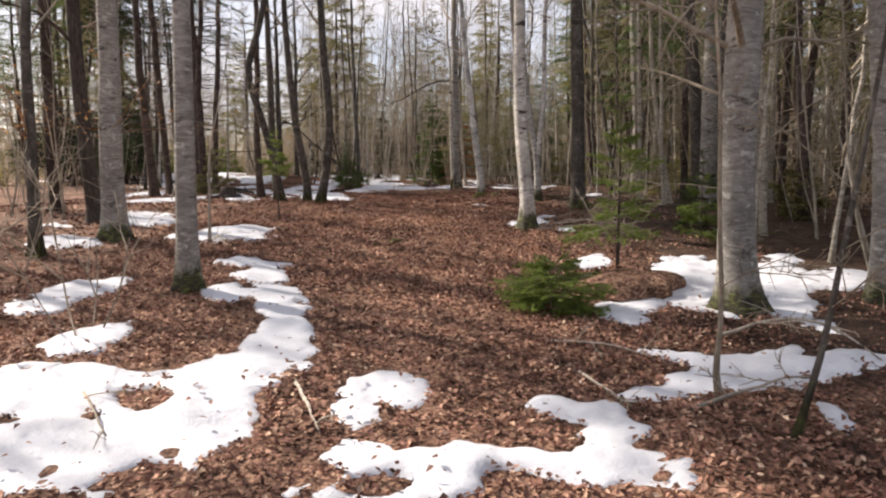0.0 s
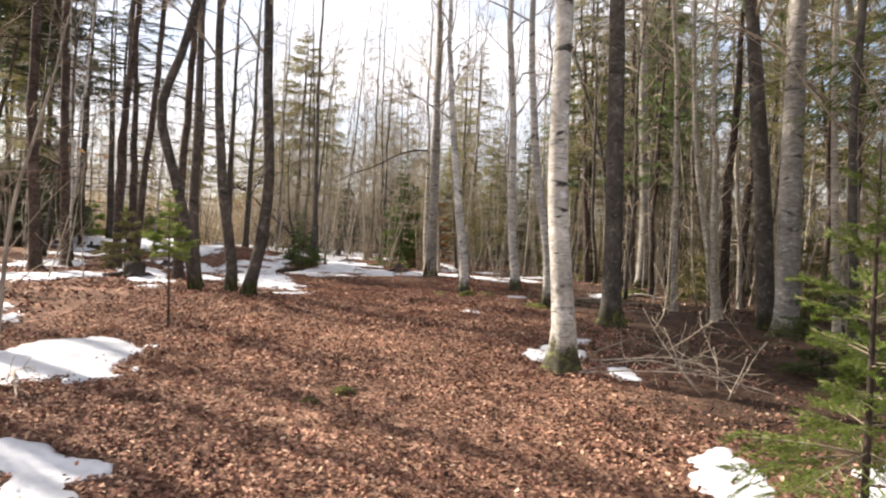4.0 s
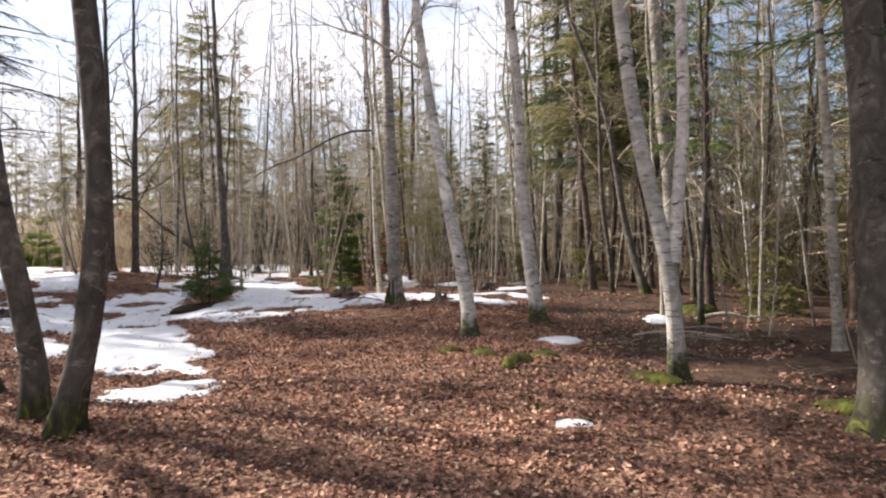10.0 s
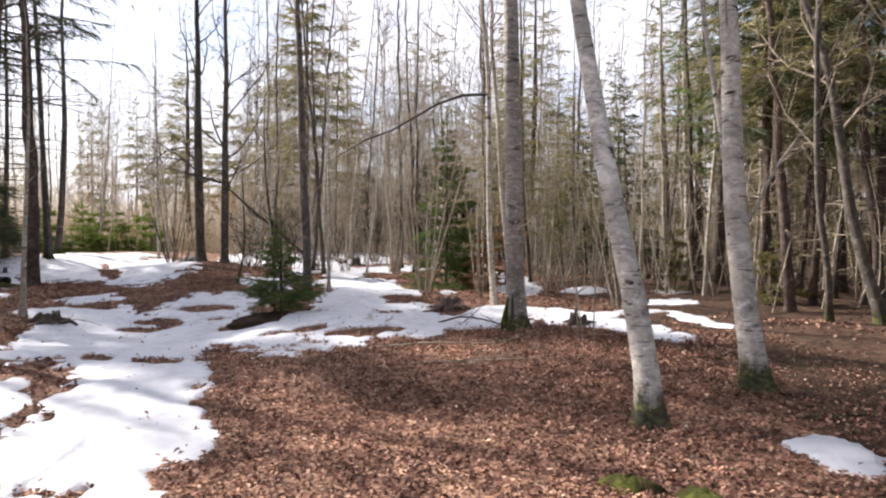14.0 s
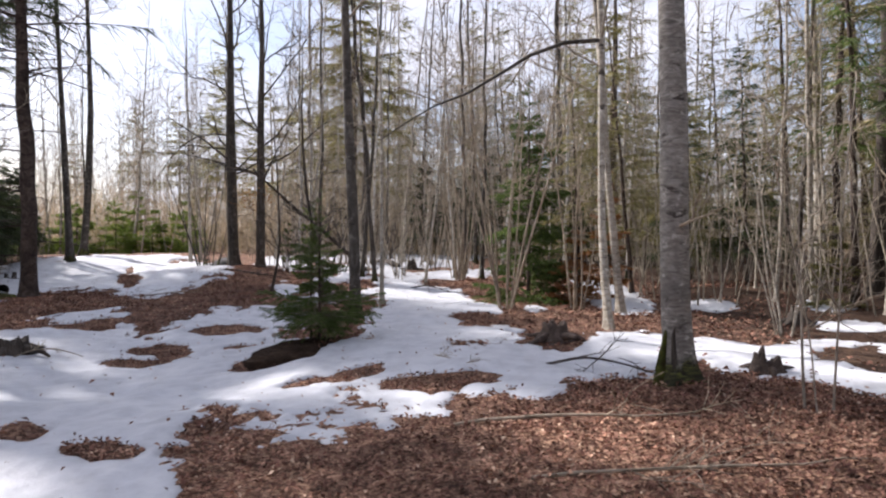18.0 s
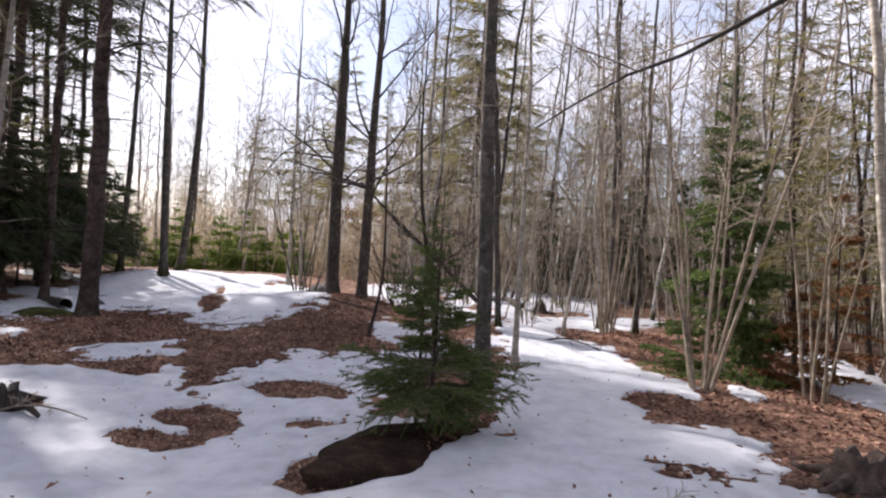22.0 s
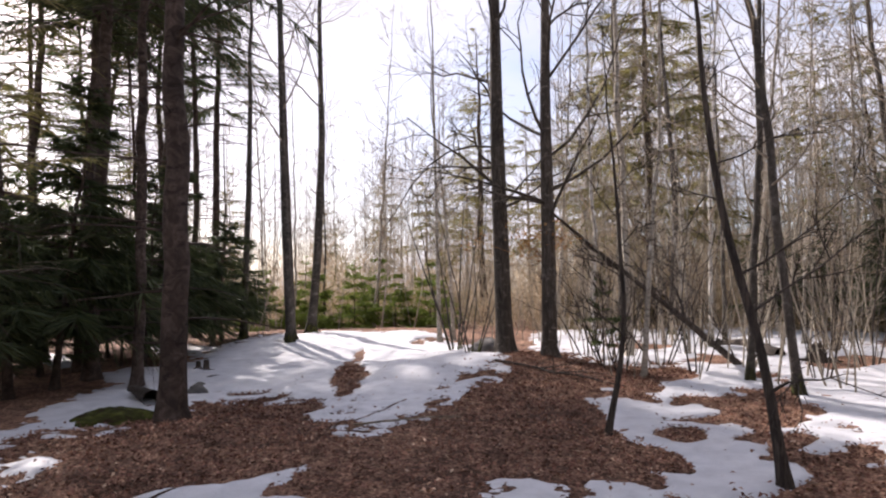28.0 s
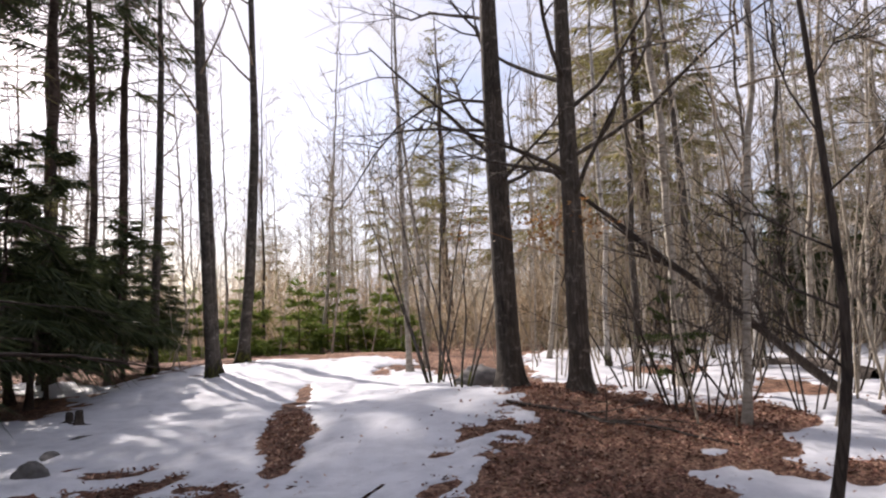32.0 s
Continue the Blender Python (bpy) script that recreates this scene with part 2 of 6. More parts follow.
def snow_material():
    m, n, l, b = material("old_snow", 0.55, 0.3)
    a, d = noise_node(n, l, 4.0, 6), noise_node(n, l, 38.0, 5)
    specks = noise_node(n, l, 16.0, 3)
    c = ramp(n, l, a.outputs["Fac"], [(0.3, (0.5, 0.51, 0.54)), (0.6, (0.66, 0.67, 0.7))])
    f = ramp(n, l, specks.outputs["Fac"], [(0.69, (0.0,)), (0.74, (0.8,))])
    c = blend(n, l, f, c, (0.2, 0.14, 0.1))
    l.new(c, b.inputs["Base Color"])
    h = blend(n, l, 0.22, a.outputs["Fac"], d.outputs["Fac"])
    bump(n, l, b, h, 0.6, 0.04)
    return m


def soil_material():
    m, n, l, b = material("dark_soil", 0.95, 0.1)
    a, d = noise_node(n, l, 6.0, 6, rough=0.7), noise_node(n, l, 55.0, 4)
    c = ramp(n, l, blend(n, l, 0.4, a.outputs["Fac"], d.outputs["Fac"]), [(0.36, (0.016, 0.01, 0.007)), (0.5, (0.04, 0.025, 0.017)), (0.64, (0.1, 0.064, 0.042))])
    l.new(c, b.inputs["Base Color"])
    bump(n, l, b, d.outputs["Fac"], 1.0, 0.03)
    return m


SOIL = soil_material()
LITTER, SNOW = litter_material(), snow_material()
LEAF = leaf_material("dead_leaf", [(0.0, (0.09, 0.042, 0.031)), (0.4, (0.195, 0.1, 0.074)), (0.78, (0.3, 0.175, 0.125)), (0.96, (0.4, 0.262, 0.185)), (1.0, (0.55, 0.42, 0.31))], 0.0, 0.8, 0.12, True)
CLING = leaf_material("clinging_leaf", [(0.0, (0.2, 0.09, 0.035)), (0.6, (0.36, 0.19, 0.075)), (1.0, (0.5, 0.32, 0.15))], 0.4)
NEEDLE = leaf_material("spruce_needles", [(0.0, (0.045, 0.072, 0.024)), (0.6, (0.09, 0.125, 0.038)), (1.0, (0.15, 0.185, 0.058))], 0.45)
FRESH = leaf_material("young_spruce_needles", [(0.0, (0.1, 0.145, 0.026)), (0.6, (0.185, 0.255, 0.05)), (1.0, (0.29, 0.36, 0.08))], 0.45)
RUST = leaf_material("rusty_needles", [(0.0, (0.17, 0.07, 0.028)), (0.6, (0.32, 0.15, 0.06)), (1.0, (0.45, 0.25, 0.11))], 0.45)
DRY = leaf_material("dry_shoots", [(0.0, (0.24, 0.18, 0.11)), (0.5, (0.43, 0.34, 0.23)), (1.0, (0.6, 0.5, 0.37))], 0.45)
# Dark copy of the spruce needles: the thicket's shade is put into the colour.
SHADED = leaf_material("shaded_spruce_needles", [(0.0, (0.042, 0.058, 0.026)), (0.6, (0.07, 0.09, 0.036)), (1.0, (0.11, 0.13, 0.052))], 0.25)
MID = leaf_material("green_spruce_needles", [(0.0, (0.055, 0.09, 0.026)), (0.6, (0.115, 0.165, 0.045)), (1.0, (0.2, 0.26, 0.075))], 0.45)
# Pale yellowish copy of the needles: sunlight is put into the colour.
SUNLIT = leaf_material("sunlit_spruce_needles", [(0.0, (0.11, 0.11, 0.04)), (0.6, (0.23, 0.21, 0.085)), (1.0, (0.34, 0.3, 0.13))], 0.5)


def moss_material():
    m, n, l, b = material("moss", 0.95, 0.1)
    a, d = noise_node(n, l, 7.0, 5), noise_node(n, l, 70.0, 4)
    c = ramp(n, l, a.outputs["Fac"], [(0.35, (0.04, 0.026, 0.015)), (0.5, (0.055, 0.06, 0.016)), (0.7, (0.13, 0.14, 0.03))])
    l.new(c, b.inputs["Base Color"])
    bump(n, l, b, d.outputs["Fac"], 1.0, 0.02)
    return m


def stone_material():
    m, n, l, b = material("field_stone", 0.85, 0.3)
    a, d = noise_node(n, l, 5.0, 6), noise_node(n, l, 40.0, 4)
    c = ramp(n, l, a.outputs["Fac"], [(0.35, (0.07, 0.065, 0.06)), (0.65, (0.2, 0.19, 0.18))])
    l.new(c, b.inputs["Base Color"])
    bump(n, l, b, d.outputs["Fac"], 0.8, 0.01)
    return m


MOSS, STONE = moss_material(), stone_material()

# ---- numbers: noise, terrain, snow ----
RNG = np.random.default_rng(11)
TAB = RNG.random((256, 256))


def vnoise(x, y):
    xi, yi = np.floor(x).astype(int), np.floor(y).astype(int)
    fx, fy = x - xi, y - yi
    fx, fy = fx * fx * (3 - 2 * fx), fy * fy * (3 - 2 * fy)
    x0, x1, y0, y1 = xi & 255, (xi + 1) & 255, yi & 255, (yi + 1) & 255
    a = TAB[x0, y0] * (1 - fx) + TAB[x1, y0] * fx
    b = TAB[x0, y1] * (1 - fx) + TAB[x1, y1] * fx
    return a * (1 - fy) + b * fy - 0.5


def fbm(x, y, octaves=4):
    s, amp = 0, 1.0
    for k in range(octaves):
        x, y = 0.8 * x + 0.6 * y + 17.3, 0.8 * y - 0.6 * x + 5.1
        s = s + amp * vnoise(x * 2 ** k, y * 2 ** k)
        amp *= 0.5
    return s


MOUNDS = []


def mound(x, y, h, sx, sy):
    MOUNDS.append((x, y, h, sx, sy))


mound(-6.0, 26.0, -0.36, 3.0, 3.2)
mound(-8.6, 36.2, 0.28, 2.3, 2.2)
mound(-12.9, 37.6, -0.15, 2.0, 2.5)
mound(-15.5, 41.0, 0.3, 5.0, 4.0)
mound(1.95, 7.1, 0.16, 0.42, 0.4)
mound(-3.75, 26.5, 0.1, 0.7, 0.6)
mound(-2.4, 6.5, 0.1, 0.9, 0.9)
mound(1.3, 16.4, 0.1, 0.9, 0.5)
mound(-0.5, 26.2, 0.08, 0.5, 0.4)


def ground_z(x, y):
    x, y = np.asarray(x, float), np.asarray(y, float)
    z = np.interp(y, [-30, 0, 6, 11, 15, 19.5, 25, 32, 37, 43, 55, 90, 400], [-1.5, 0.0, 0.3, 0.64, 0.93, 0.97, 1.17, 1.25, 1.45, 1.7, 1.9, 2.3, 2.3])
    for cx, cy, h, sx, sy in MOUNDS:
        z = z + h * np.exp(-((x - cx) / sx) ** 2 - ((y - cy) / sy) ** 2)
    z = z - 0.022 * np.clip(-x - 20, 0, 60)
    return z + 0.09 * fbm(x * 0.45, y * 0.45, 3) + 0.035 * fbm(x * 2.3, y * 2.3, 3)


DRIFTS, BARE = [], []


def drift(x, y, a, b, deg):
    DRIFTS.append((x, y, a, b, radians(deg)))


def bare(x, y, a, b, deg=0):
    BARE.append((x, y, a, b, radians(deg)))


drift(-2.36, 3.98, 0.67, 0.38, 158)
drift(-2.75, 5.00, 0.42, 0.26, 93)
drift(-1.39, 4.20, 0.59, 0.43, 66)
drift(-1.55, 3.57, 0.55, 0.31, 169)
drift(-1.85, 3.10, 0.58, 0.34, 158)
drift(-1.43, 3.09, 0.27, 0.22, 41)
drift(-1.28, 4.83, 0.54, 0.19, 96)
drift(-3.75, 6.78, 0.63, 0.34, 79)
drift(-3.77, 6.02, 0.32, 0.26, 135)
drift(-5.58, 9.65, 0.95, 0.39, 131)
drift(-5.76, 12.62, 1.31, 0.71, 125)
drift(-3.34, 10.76, 0.71, 0.55, 53)
drift(-0.32, 3.93, 0.25, 0.22, 172)
drift(-0.44, 3.55, 0.21, 0.10, 124)
drift(-0.40, 3.06, 0.31, 0.14, 99)
drift(-0.01, 3.04, 0.30, 0.11, 5)
drift(0.45, 3.03, 0.32, 0.11, 178)
drift(0.82, 3.67, 0.28, 0.14, 142)
drift(0.87, 3.40, 0.30, 0.10, 73)
drift(0.89, 3.05, 0.21, 0.13, 23)
drift(1.06, 2.89, 0.08, 0.06, 48)
drift(-0.30, 2.75, 0.20, 0.05, 6)
drift(1.61, 4.19, 0.40, 0.14, 31)
drift(2.10, 4.38, 0.45, 0.21, 13)
drift(2.71, 4.57, 0.55, 0.15, 13)
drift(2.23, 3.63, 0.15, 0.06, 78)
drift(1.90, 8.44, 0.42, 0.22, 72)
drift(2.81, 7.66, 1.11, 0.41, 66)
drift(3.47, 8.10, 0.36, 0.23, 44)
drift(2.64, 6.69, 0.71, 0.29, 57)
drift(2.31, 6.26, 0.25, 0.15, 177)
drift(1.60, 5.91, 0.30, 0.18, 90)
drift(1.88, 6.14, 0.22, 0.15, 52)
drift(4.43, 7.42, 0.82, 0.44, 29)
drift(3.35, 6.24, 0.67, 0.19, 56)
drift(3.19, 5.60, 0.36, 0.16, 84)
drift(3.62, 7.36, 1.59, 0.37, 56)
drift(1.84, 4.74, 0.23, 0.06, 175)
drift(2.27, 4.69, 0.30, 0.10, 179)
drift(2.64, 4.79, 0.18, 0.13, 15)
drift(-3.39, 10.24, 0.77, 0.63, 172)
drift(-2.39, 8.15, 0.41, 0.17, 163)
drift(-2.07, 7.48, 0.65, 0.27, 116)
drift(-1.58, 6.40, 0.49, 0.20, 113)
drift(-2.15, 6.44, 0.32, 0.19, 110)
drift(-1.47, 5.89, 0.20, 0.12, 140)
drift(-1.29, 5.33, 0.26, 0.11, 125)
drift(1.45, 11.82, 0.44, 0.16, 71)
drift(2.08, 11.00, 0.29, 0.14, 85)
drift(1.59, 11.90, 0.42, 0.26, 57)
drift(2.01, 12.60, 0.17, 0.12, 14)
drift(0.80, 14.62, 0.11, 0.05, 12)
drift(2.25, 18.68, 0.45, 0.26, 83)
drift(4.66, 20.60, 0.49, 0.20, 53)
drift(2.26, 18.97, 0.23, 0.22, 132)
drift(-14.50, 35.46, 5.78, 1.13, 118)
drift(-10.16, 34.90, 3.78, 1.12, 114)
drift(-7.11, 21.54, 3.43, 0.50, 117)
drift(-5.59, 18.36, 0.57, 0.37, 153)
drift(-6.79, 25.07, 2.91, 0.73, 108)
drift(-4.92, 20.22, 0.94, 0.31, 114)
drift(-3.37, 19.24, 1.41, 0.75, 109)
drift(-4.48, 22.78, 3.94, 0.74, 107)
drift(-2.58, 16.80, 0.51, 0.46, 153)
drift(-4.68, 16.35, 0.35, 0.15, 157)
drift(-5.42, 23.94, 4.88, 0.68, 117)
drift(-3.57, 19.99, 1.61, 0.59, 115)
drift(-3.24, 18.73, 0.51, 0.33, 165)
drift(-2.66, 18.96, 0.40, 0.24, 86)
drift(-2.43, 17.89, 0.23, 0.11, 103)
drift(-2.40, 17.09, 0.35, 0.24, 162)
drift(-5.59, 28.43, 1.24, 1.13, 114)
drift(-3.92, 25.15, 2.91, 1.10, 116)
drift(-4.17, 24.60, 1.64, 0.45, 116)
drift(-3.27, 24.57, 1.26, 0.62, 125)
drift(-2.15, 24.08, 0.96, 0.61, 110)
drift(-1.23, 24.89, 1.24, 0.97, 102)
drift(-0.02, 25.72, 1.39, 0.99, 84)
drift(-2.60, 25.40, 1.72, 0.95, 122)
drift(-5.41, 26.61, 1.32, 0.52, 129)
drift(-5.81, 28.11, 1.18, 0.86, 110)
drift(-2.53, 28.42, 3.21, 0.81, 98)
drift(-3.23, 33.57, 3.95, 0.92, 98)
drift(-2.21, 31.60, 2.30, 0.60, 110)
drift(-6.09, 46.90, 5.69, 1.09, 101)
drift(-4.34, 45.05, 4.75, 1.40, 100)
drift(1.46, 25.86, 0.91, 0.72, 96)
drift(1.89, 25.28, 1.04, 0.47, 76)
drift(2.41, 24.37, 0.81, 0.45, 95)
drift(2.62, 23.52, 0.54, 0.38, 74)
drift(3.16, 26.63, 0.46, 0.30, 2)
drift(3.78, 25.71, 0.96, 0.25, 91)
drift(3.88, 24.55, 0.31, 0.20, 86)
drift(1.46, 31.90, 2.36, 0.63, 83)
drift(3.06, 31.08, 1.10, 0.54, 71)
drift(5.35, 31.09, 1.06, 0.44, 71)
drift(4.30, 28.13, 0.67, 0.48, 75)
drift(-12.46, 37.55, 4.36, 1.46, 130)
drift(-12.69, 35.34, 3.28, 0.90, 130)
drift(-10.34, 37.62, 3.57, 0.71, 122)
drift(-7.19, 27.23, 0.98, 0.65, 148)
drift(-6.20, 24.92, 2.16, 0.81, 129)
drift(-4.51, 22.01, 1.61, 0.60, 132)
drift(-3.72, 20.90, 0.70, 0.38, 148)
drift(-4.50, 23.27, 0.93, 0.21, 121)
drift(-3.53, 24.70, 1.23, 0.74, 136)
drift(-2.53, 25.56, 1.39, 0.90, 132)
drift(-2.32, 23.76, 0.46, 0.31, 77)
drift(-0.55, 25.32, 1.03, 0.83, 3)
drift(-0.89, 24.15, 0.55, 0.39, 79)
drift(-1.85, 23.51, 0.27, 0.18, 41)
drift(0.62, 26.49, 1.00, 0.67, 53)
drift(1.61, 25.37, 0.98, 0.37, 62)
drift(2.43, 26.05, 0.52, 0.27, 42)
drift(-5.13, 26.72, 1.51, 0.61, 133)
drift(-5.27, 25.91, 1.11, 0.37, 125)
drift(-2.98, 34.01, 2.04, 0.82, 106)
drift(-2.23, 30.25, 1.57, 0.98, 97)
drift(-2.56, 28.27, 1.15, 0.81, 86)
drift(-1.78, 27.10, 1.16, 0.81, 180)
drift(-0.49, 29.95, 0.52, 0.18, 86)
drift(1.02, 32.54, 1.02, 0.15, 71)
drift(-3.91, 40.61, 3.24, 1.25, 93)
drift(-7.93, 27.17, 0.85, 0.76, 56)
drift(-7.39, 26.02, 0.55, 0.47, 164)
drift(-7.20, 27.12, 0.61, 0.38, 139)
drift(-8.61, 28.83, 0.75, 0.22, 79)
drift(-6.24, 28.48, 0.44, 0.26, 68)
drift(-6.06, 27.73, 0.46, 0.25, 3)
drift(-5.51, 28.58, 0.69, 0.44, 121)
drift(-5.25, 26.75, 0.76, 0.48, 159)
drift(-5.73, 29.69, 0.67, 0.28, 20)
drift(-6.01, 32.65, 0.91, 0.28, 106)
drift(-12.84, 37.14, 4.82, 1.52, 130)
drift(-13.37, 35.58, 3.16, 1.24, 135)
drift(-10.85, 36.57, 3.49, 0.95, 128)
drift(-15.07, 34.35, 1.56, 0.77, 153)
drift(-13.21, 31.52, 1.69, 0.50, 130)
drift(-13.83, 38.74, 2.91, 1.80, 129)
drift(-12.99, 34.89, 2.73, 1.32, 140)
drift(-10.92, 36.55, 2.69, 1.13, 104)
drift(-12.95, 31.53, 1.15, 0.47, 127)
drift(-12.21, 29.42, 0.57, 0.50, 100)
drift(-20.32, 35.97, 2.30, 0.57, 151)
drift(-8.81, 29.00, 0.61, 0.26, 58)
drift(-8.28, 27.40, 0.81, 0.48, 38)
drift(-7.50, 27.71, 0.41, 0.33, 164)
drift(-6.46, 29.81, 0.23, 0.16, 13)
drift(-6.36, 28.62, 0.39, 0.27, 107)
drift(-5.82, 28.76, 0.29, 0.28, 140)
drift(-5.76, 29.56, 0.51, 0.22, 82)
drift(-5.61, 31.90, 1.38, 0.26, 104)
drift(-6.27, 33.38, 0.77, 0.30, 122)
drift(-5.01, 29.53, 0.42, 0.29, 43)
drift(-5.26, 28.55, 0.30, 0.29, 43)
drift(-6.48, 27.98, 0.33, 0.18, 6)
drift(-7.12, 39.63, 3.31, 1.30, 95)
drift(-5.02, 42.86, 2.63, 0.82, 92)
drift(-5.64, 35.47, 1.10, 0.61, 67)
drift(-4.27, 32.66, 0.69, 0.38, 68)
drift(-2.80, 36.77, 1.38, 0.49, 88)
drift(-2.83, 34.24, 1.62, 0.39, 87)
drift(-2.87, 31.16, 1.10, 0.22, 82)
drift(-3.27, 29.34, 0.61, 0.28, 82)
drift(-5.81, 33.33, 0.57, 0.31, 27)
drift(-5.47, 35.34, 1.33, 0.53, 68)
drift(-4.78, 36.43, 1.95, 0.63, 76)
drift(-4.05, 40.54, 3.42, 0.61, 83)
drift(-5.33, 32.39, 0.55, 0.43, 41)
drift(-5.14, 31.52, 0.61, 0.38, 92)
drift(-4.95, 30.87, 0.56, 0.30, 57)
drift(-6.54, 30.15, 0.20, 0.11, 8)
drift(-6.33, 29.92, 0.19, 0.12, 73)
drift(-5.86, 30.36, 0.14, 0.11, 12)
drift(-5.67, 30.20, 0.20, 0.07, 38)
drift(-6.36, 41.45, 3.09, 1.01, 85)
drift(-8.92, 29.26, 0.42, 0.15, 73)
drift(-8.64, 29.81, 0.24, 0.14, 84)
drift(-9.03, 28.73, 0.20, 0.09, 67)
drift(-8.06, 29.13, 0.10, 0.05, 39)
drift(-8.24, 28.84, 0.12, 0.03, 26)
drift(-8.51, 28.43, 0.22, 0.08, 56)
drift(-14.17, 39.43, 2.70, 1.20, 129)
drift(-13.64, 36.42, 1.96, 1.27, 147)
drift(-12.85, 34.34, 1.67, 0.96, 157)
drift(-10.92, 35.78, 2.09, 0.49, 119)
drift(-11.04, 38.20, 1.85, 1.08, 125)
drift(-13.19, 41.14, 1.21, 0.68, 166)
drift(-18.73, 38.17, 2.08, 0.58, 155)
drift(-12.72, 33.04, 0.86, 0.30, 150)
drift(-5.42, 36.80, 1.36, 0.65, 83)
drift(-5.39, 34.89, 1.21, 0.24, 76)
drift(-7.88, 45.47, 2.70, 1.58, 88)
drift(-6.46, 41.84, 2.52, 0.93, 96)
drift(-3.64, 45.09, 2.00, 0.91, 76)
drift(-5.13, 40.93, 1.61, 0.85, 83)
drift(-6.60, 34.27, 0.11, 0.09, 38)
drift(-9.5, 22.0, 2.6, 0.8, 100)
drift(-7.5, 17.5, 1.6, 0.6, 60)
drift(-8.0, 12.5, 1.6, 0.5, 140)
drift(-11.0, 27.0, 2.0, 0.9, 80)
drift(-2.0, 37.5, 2.5, 1.0, 60)
drift(1.5, 35.0, 1.8, 0.5, 100)
drift(-3.7, 40.5, 6.0, 1.5, 92)
drift(-2.7, 43.7, 4.7, 0.8, 73)
drift(-8.5, 41.2, 4.4, 1.2, 108)
bare(-1.81, 3.79, 0.13, 0.07, 140)
bare(-1.33, 2.90, 0.11, 0.07, 7)
bare(-0.24, 3.38, 0.12, 0.06, 7)
bare(-0.30, 2.81, 0.06, 0.03, 16)
bare(0.31, 2.86, 0.09, 0.06, 3)
bare(-2.12, 24.12, 0.25, 0.17, 124)
bare(-1.58, 24.33, 0.26, 0.20, 32)
bare(-6.09, 27.04, 0.39, 0.15, 129)
bare(-4.18, 22.10, 0.26, 0.12, 152)
bare(-5.22, 22.73, 0.30, 0.12, 131)
bare(-0.42, 26.91, 1.07, 0.33, 87)
bare(-1.83, 24.23, 0.43, 0.25, 20)
bare(-2.74, 24.69, 0.27, 0.10, 69)
bare(-5.65, 28.16, 0.40, 0.17, 0)
bare(-3.20, 24.31, 0.15, 0.08, 51)
bare(-6.19, 27.03, 0.34, 0.22, 149)
bare(-0.39, 26.50, 0.60, 0.31, 80)
bare(-1.58, 28.89, 0.47, 0.37, 61)
bare(-6.28, 27.05, 0.38, 0.24, 164)
bare(-6.17, 26.31, 0.33, 0.18, 171)
bare(-5.72, 28.12, 0.34, 0.19, 12)
bare(-8.02, 26.41, 0.28, 0.18, 141)
bare(-4.97, 27.12, 0.18, 0.11, 18)
bare(-2.44, 34.70, 0.99, 0.52, 113)
bare(-10.91, 34.63, 1.00, 0.17, 121)
bare(-5.80, 28.27, 0.33, 0.18, 13)
bare(-9.14, 29.91, 0.82, 0.63, 63)
bare(-11.31, 35.23, 1.73, 0.20, 123)
bare(-5.50, 32.23, 0.30, 0.13, 97)
bare(-4.84, 34.00, 0.52, 0.48, 25)
bare(-5.62, 31.22, 0.32, 0.19, 117)
bare(-4.66, 36.40, 0.30, 0.11, 59)
bare(-4.55, 32.28, 0.36, 0.17, 72)
bare(-5.54, 32.21, 0.21, 0.20, 71)
bare(-11.30, 35.11, 1.34, 0.09, 122)
bare(-12.77, 37.99, 0.71, 0.07, 119)
bare(-4.0, 26.2, 0.85, 0.42, 62)
bare(-6.27, 34.88, 0.56, 0.21, 102)
bare(-5.35, 38.34, 0.73, 0.33, 112)
bare(-5.57, 33.96, 0.34, 0.14, 74)
bare(-7.12, 41.11, 0.90, 0.62, 66)
bare(-3.23, 38.89, 1.21, 0.53, 68)
bare(-6.02, 35.98, 0.70, 0.40, 97)


def snow_depth(x, y):
    """Metres inside the nearest drift's edge (outside: negative), roughened."""
    wob = 0.22 * fbm(x * 0.8, y * 0.8, 3) + 0.36 * fbm(x * 2.7, y * 2.7, 3) + 0.36 * fbm(x * 8.0, y * 8.0, 4)

    def edge(shapes):
        total, best, size = np.zeros(np.shape(x)), np.full(np.shape(x), -9.0), np.ones(np.shape(x))
        for cx, cy, a, b, t in shapes:
            near = (np.abs(x - cx) < a + 1.5) & (np.abs(y - cy) < a + 1.5)
            if not near.any():
                continue
            dx, dy = x[near] - cx, y[near] - cy
            u, v = (dx * math.cos(t) + dy * math.sin(t)) / a, (dy * math.cos(t) - dx * math.sin(t)) / b
            d = (1 - np.sqrt(u * u + v * v)) * min(b, 0.7) * 1.1 + 0.045
            old = best[near]
            total[near] += np.exp(np.clip(d, -2, 1) / 0.05)
            best[near] = np.maximum(old, d)
            size[near] = np.where(d > old, min(1.0, 0.2 + b), size[near])
        joined = np.where(total > 0, 0.05 * np.log(np.maximum(total, 1e-20)), -9.0)
        return np.where(best > -0.6, np.maximum(best, joined), best), size

    s, size = edge(DRIFTS)
    s = np.where(s < 0, s * 2.2, s)
    return np.minimum(s, -2.5 * edge(BARE)[0]) + wob * size * np.clip(1.1 - s * 0.7, 0.35, 1)


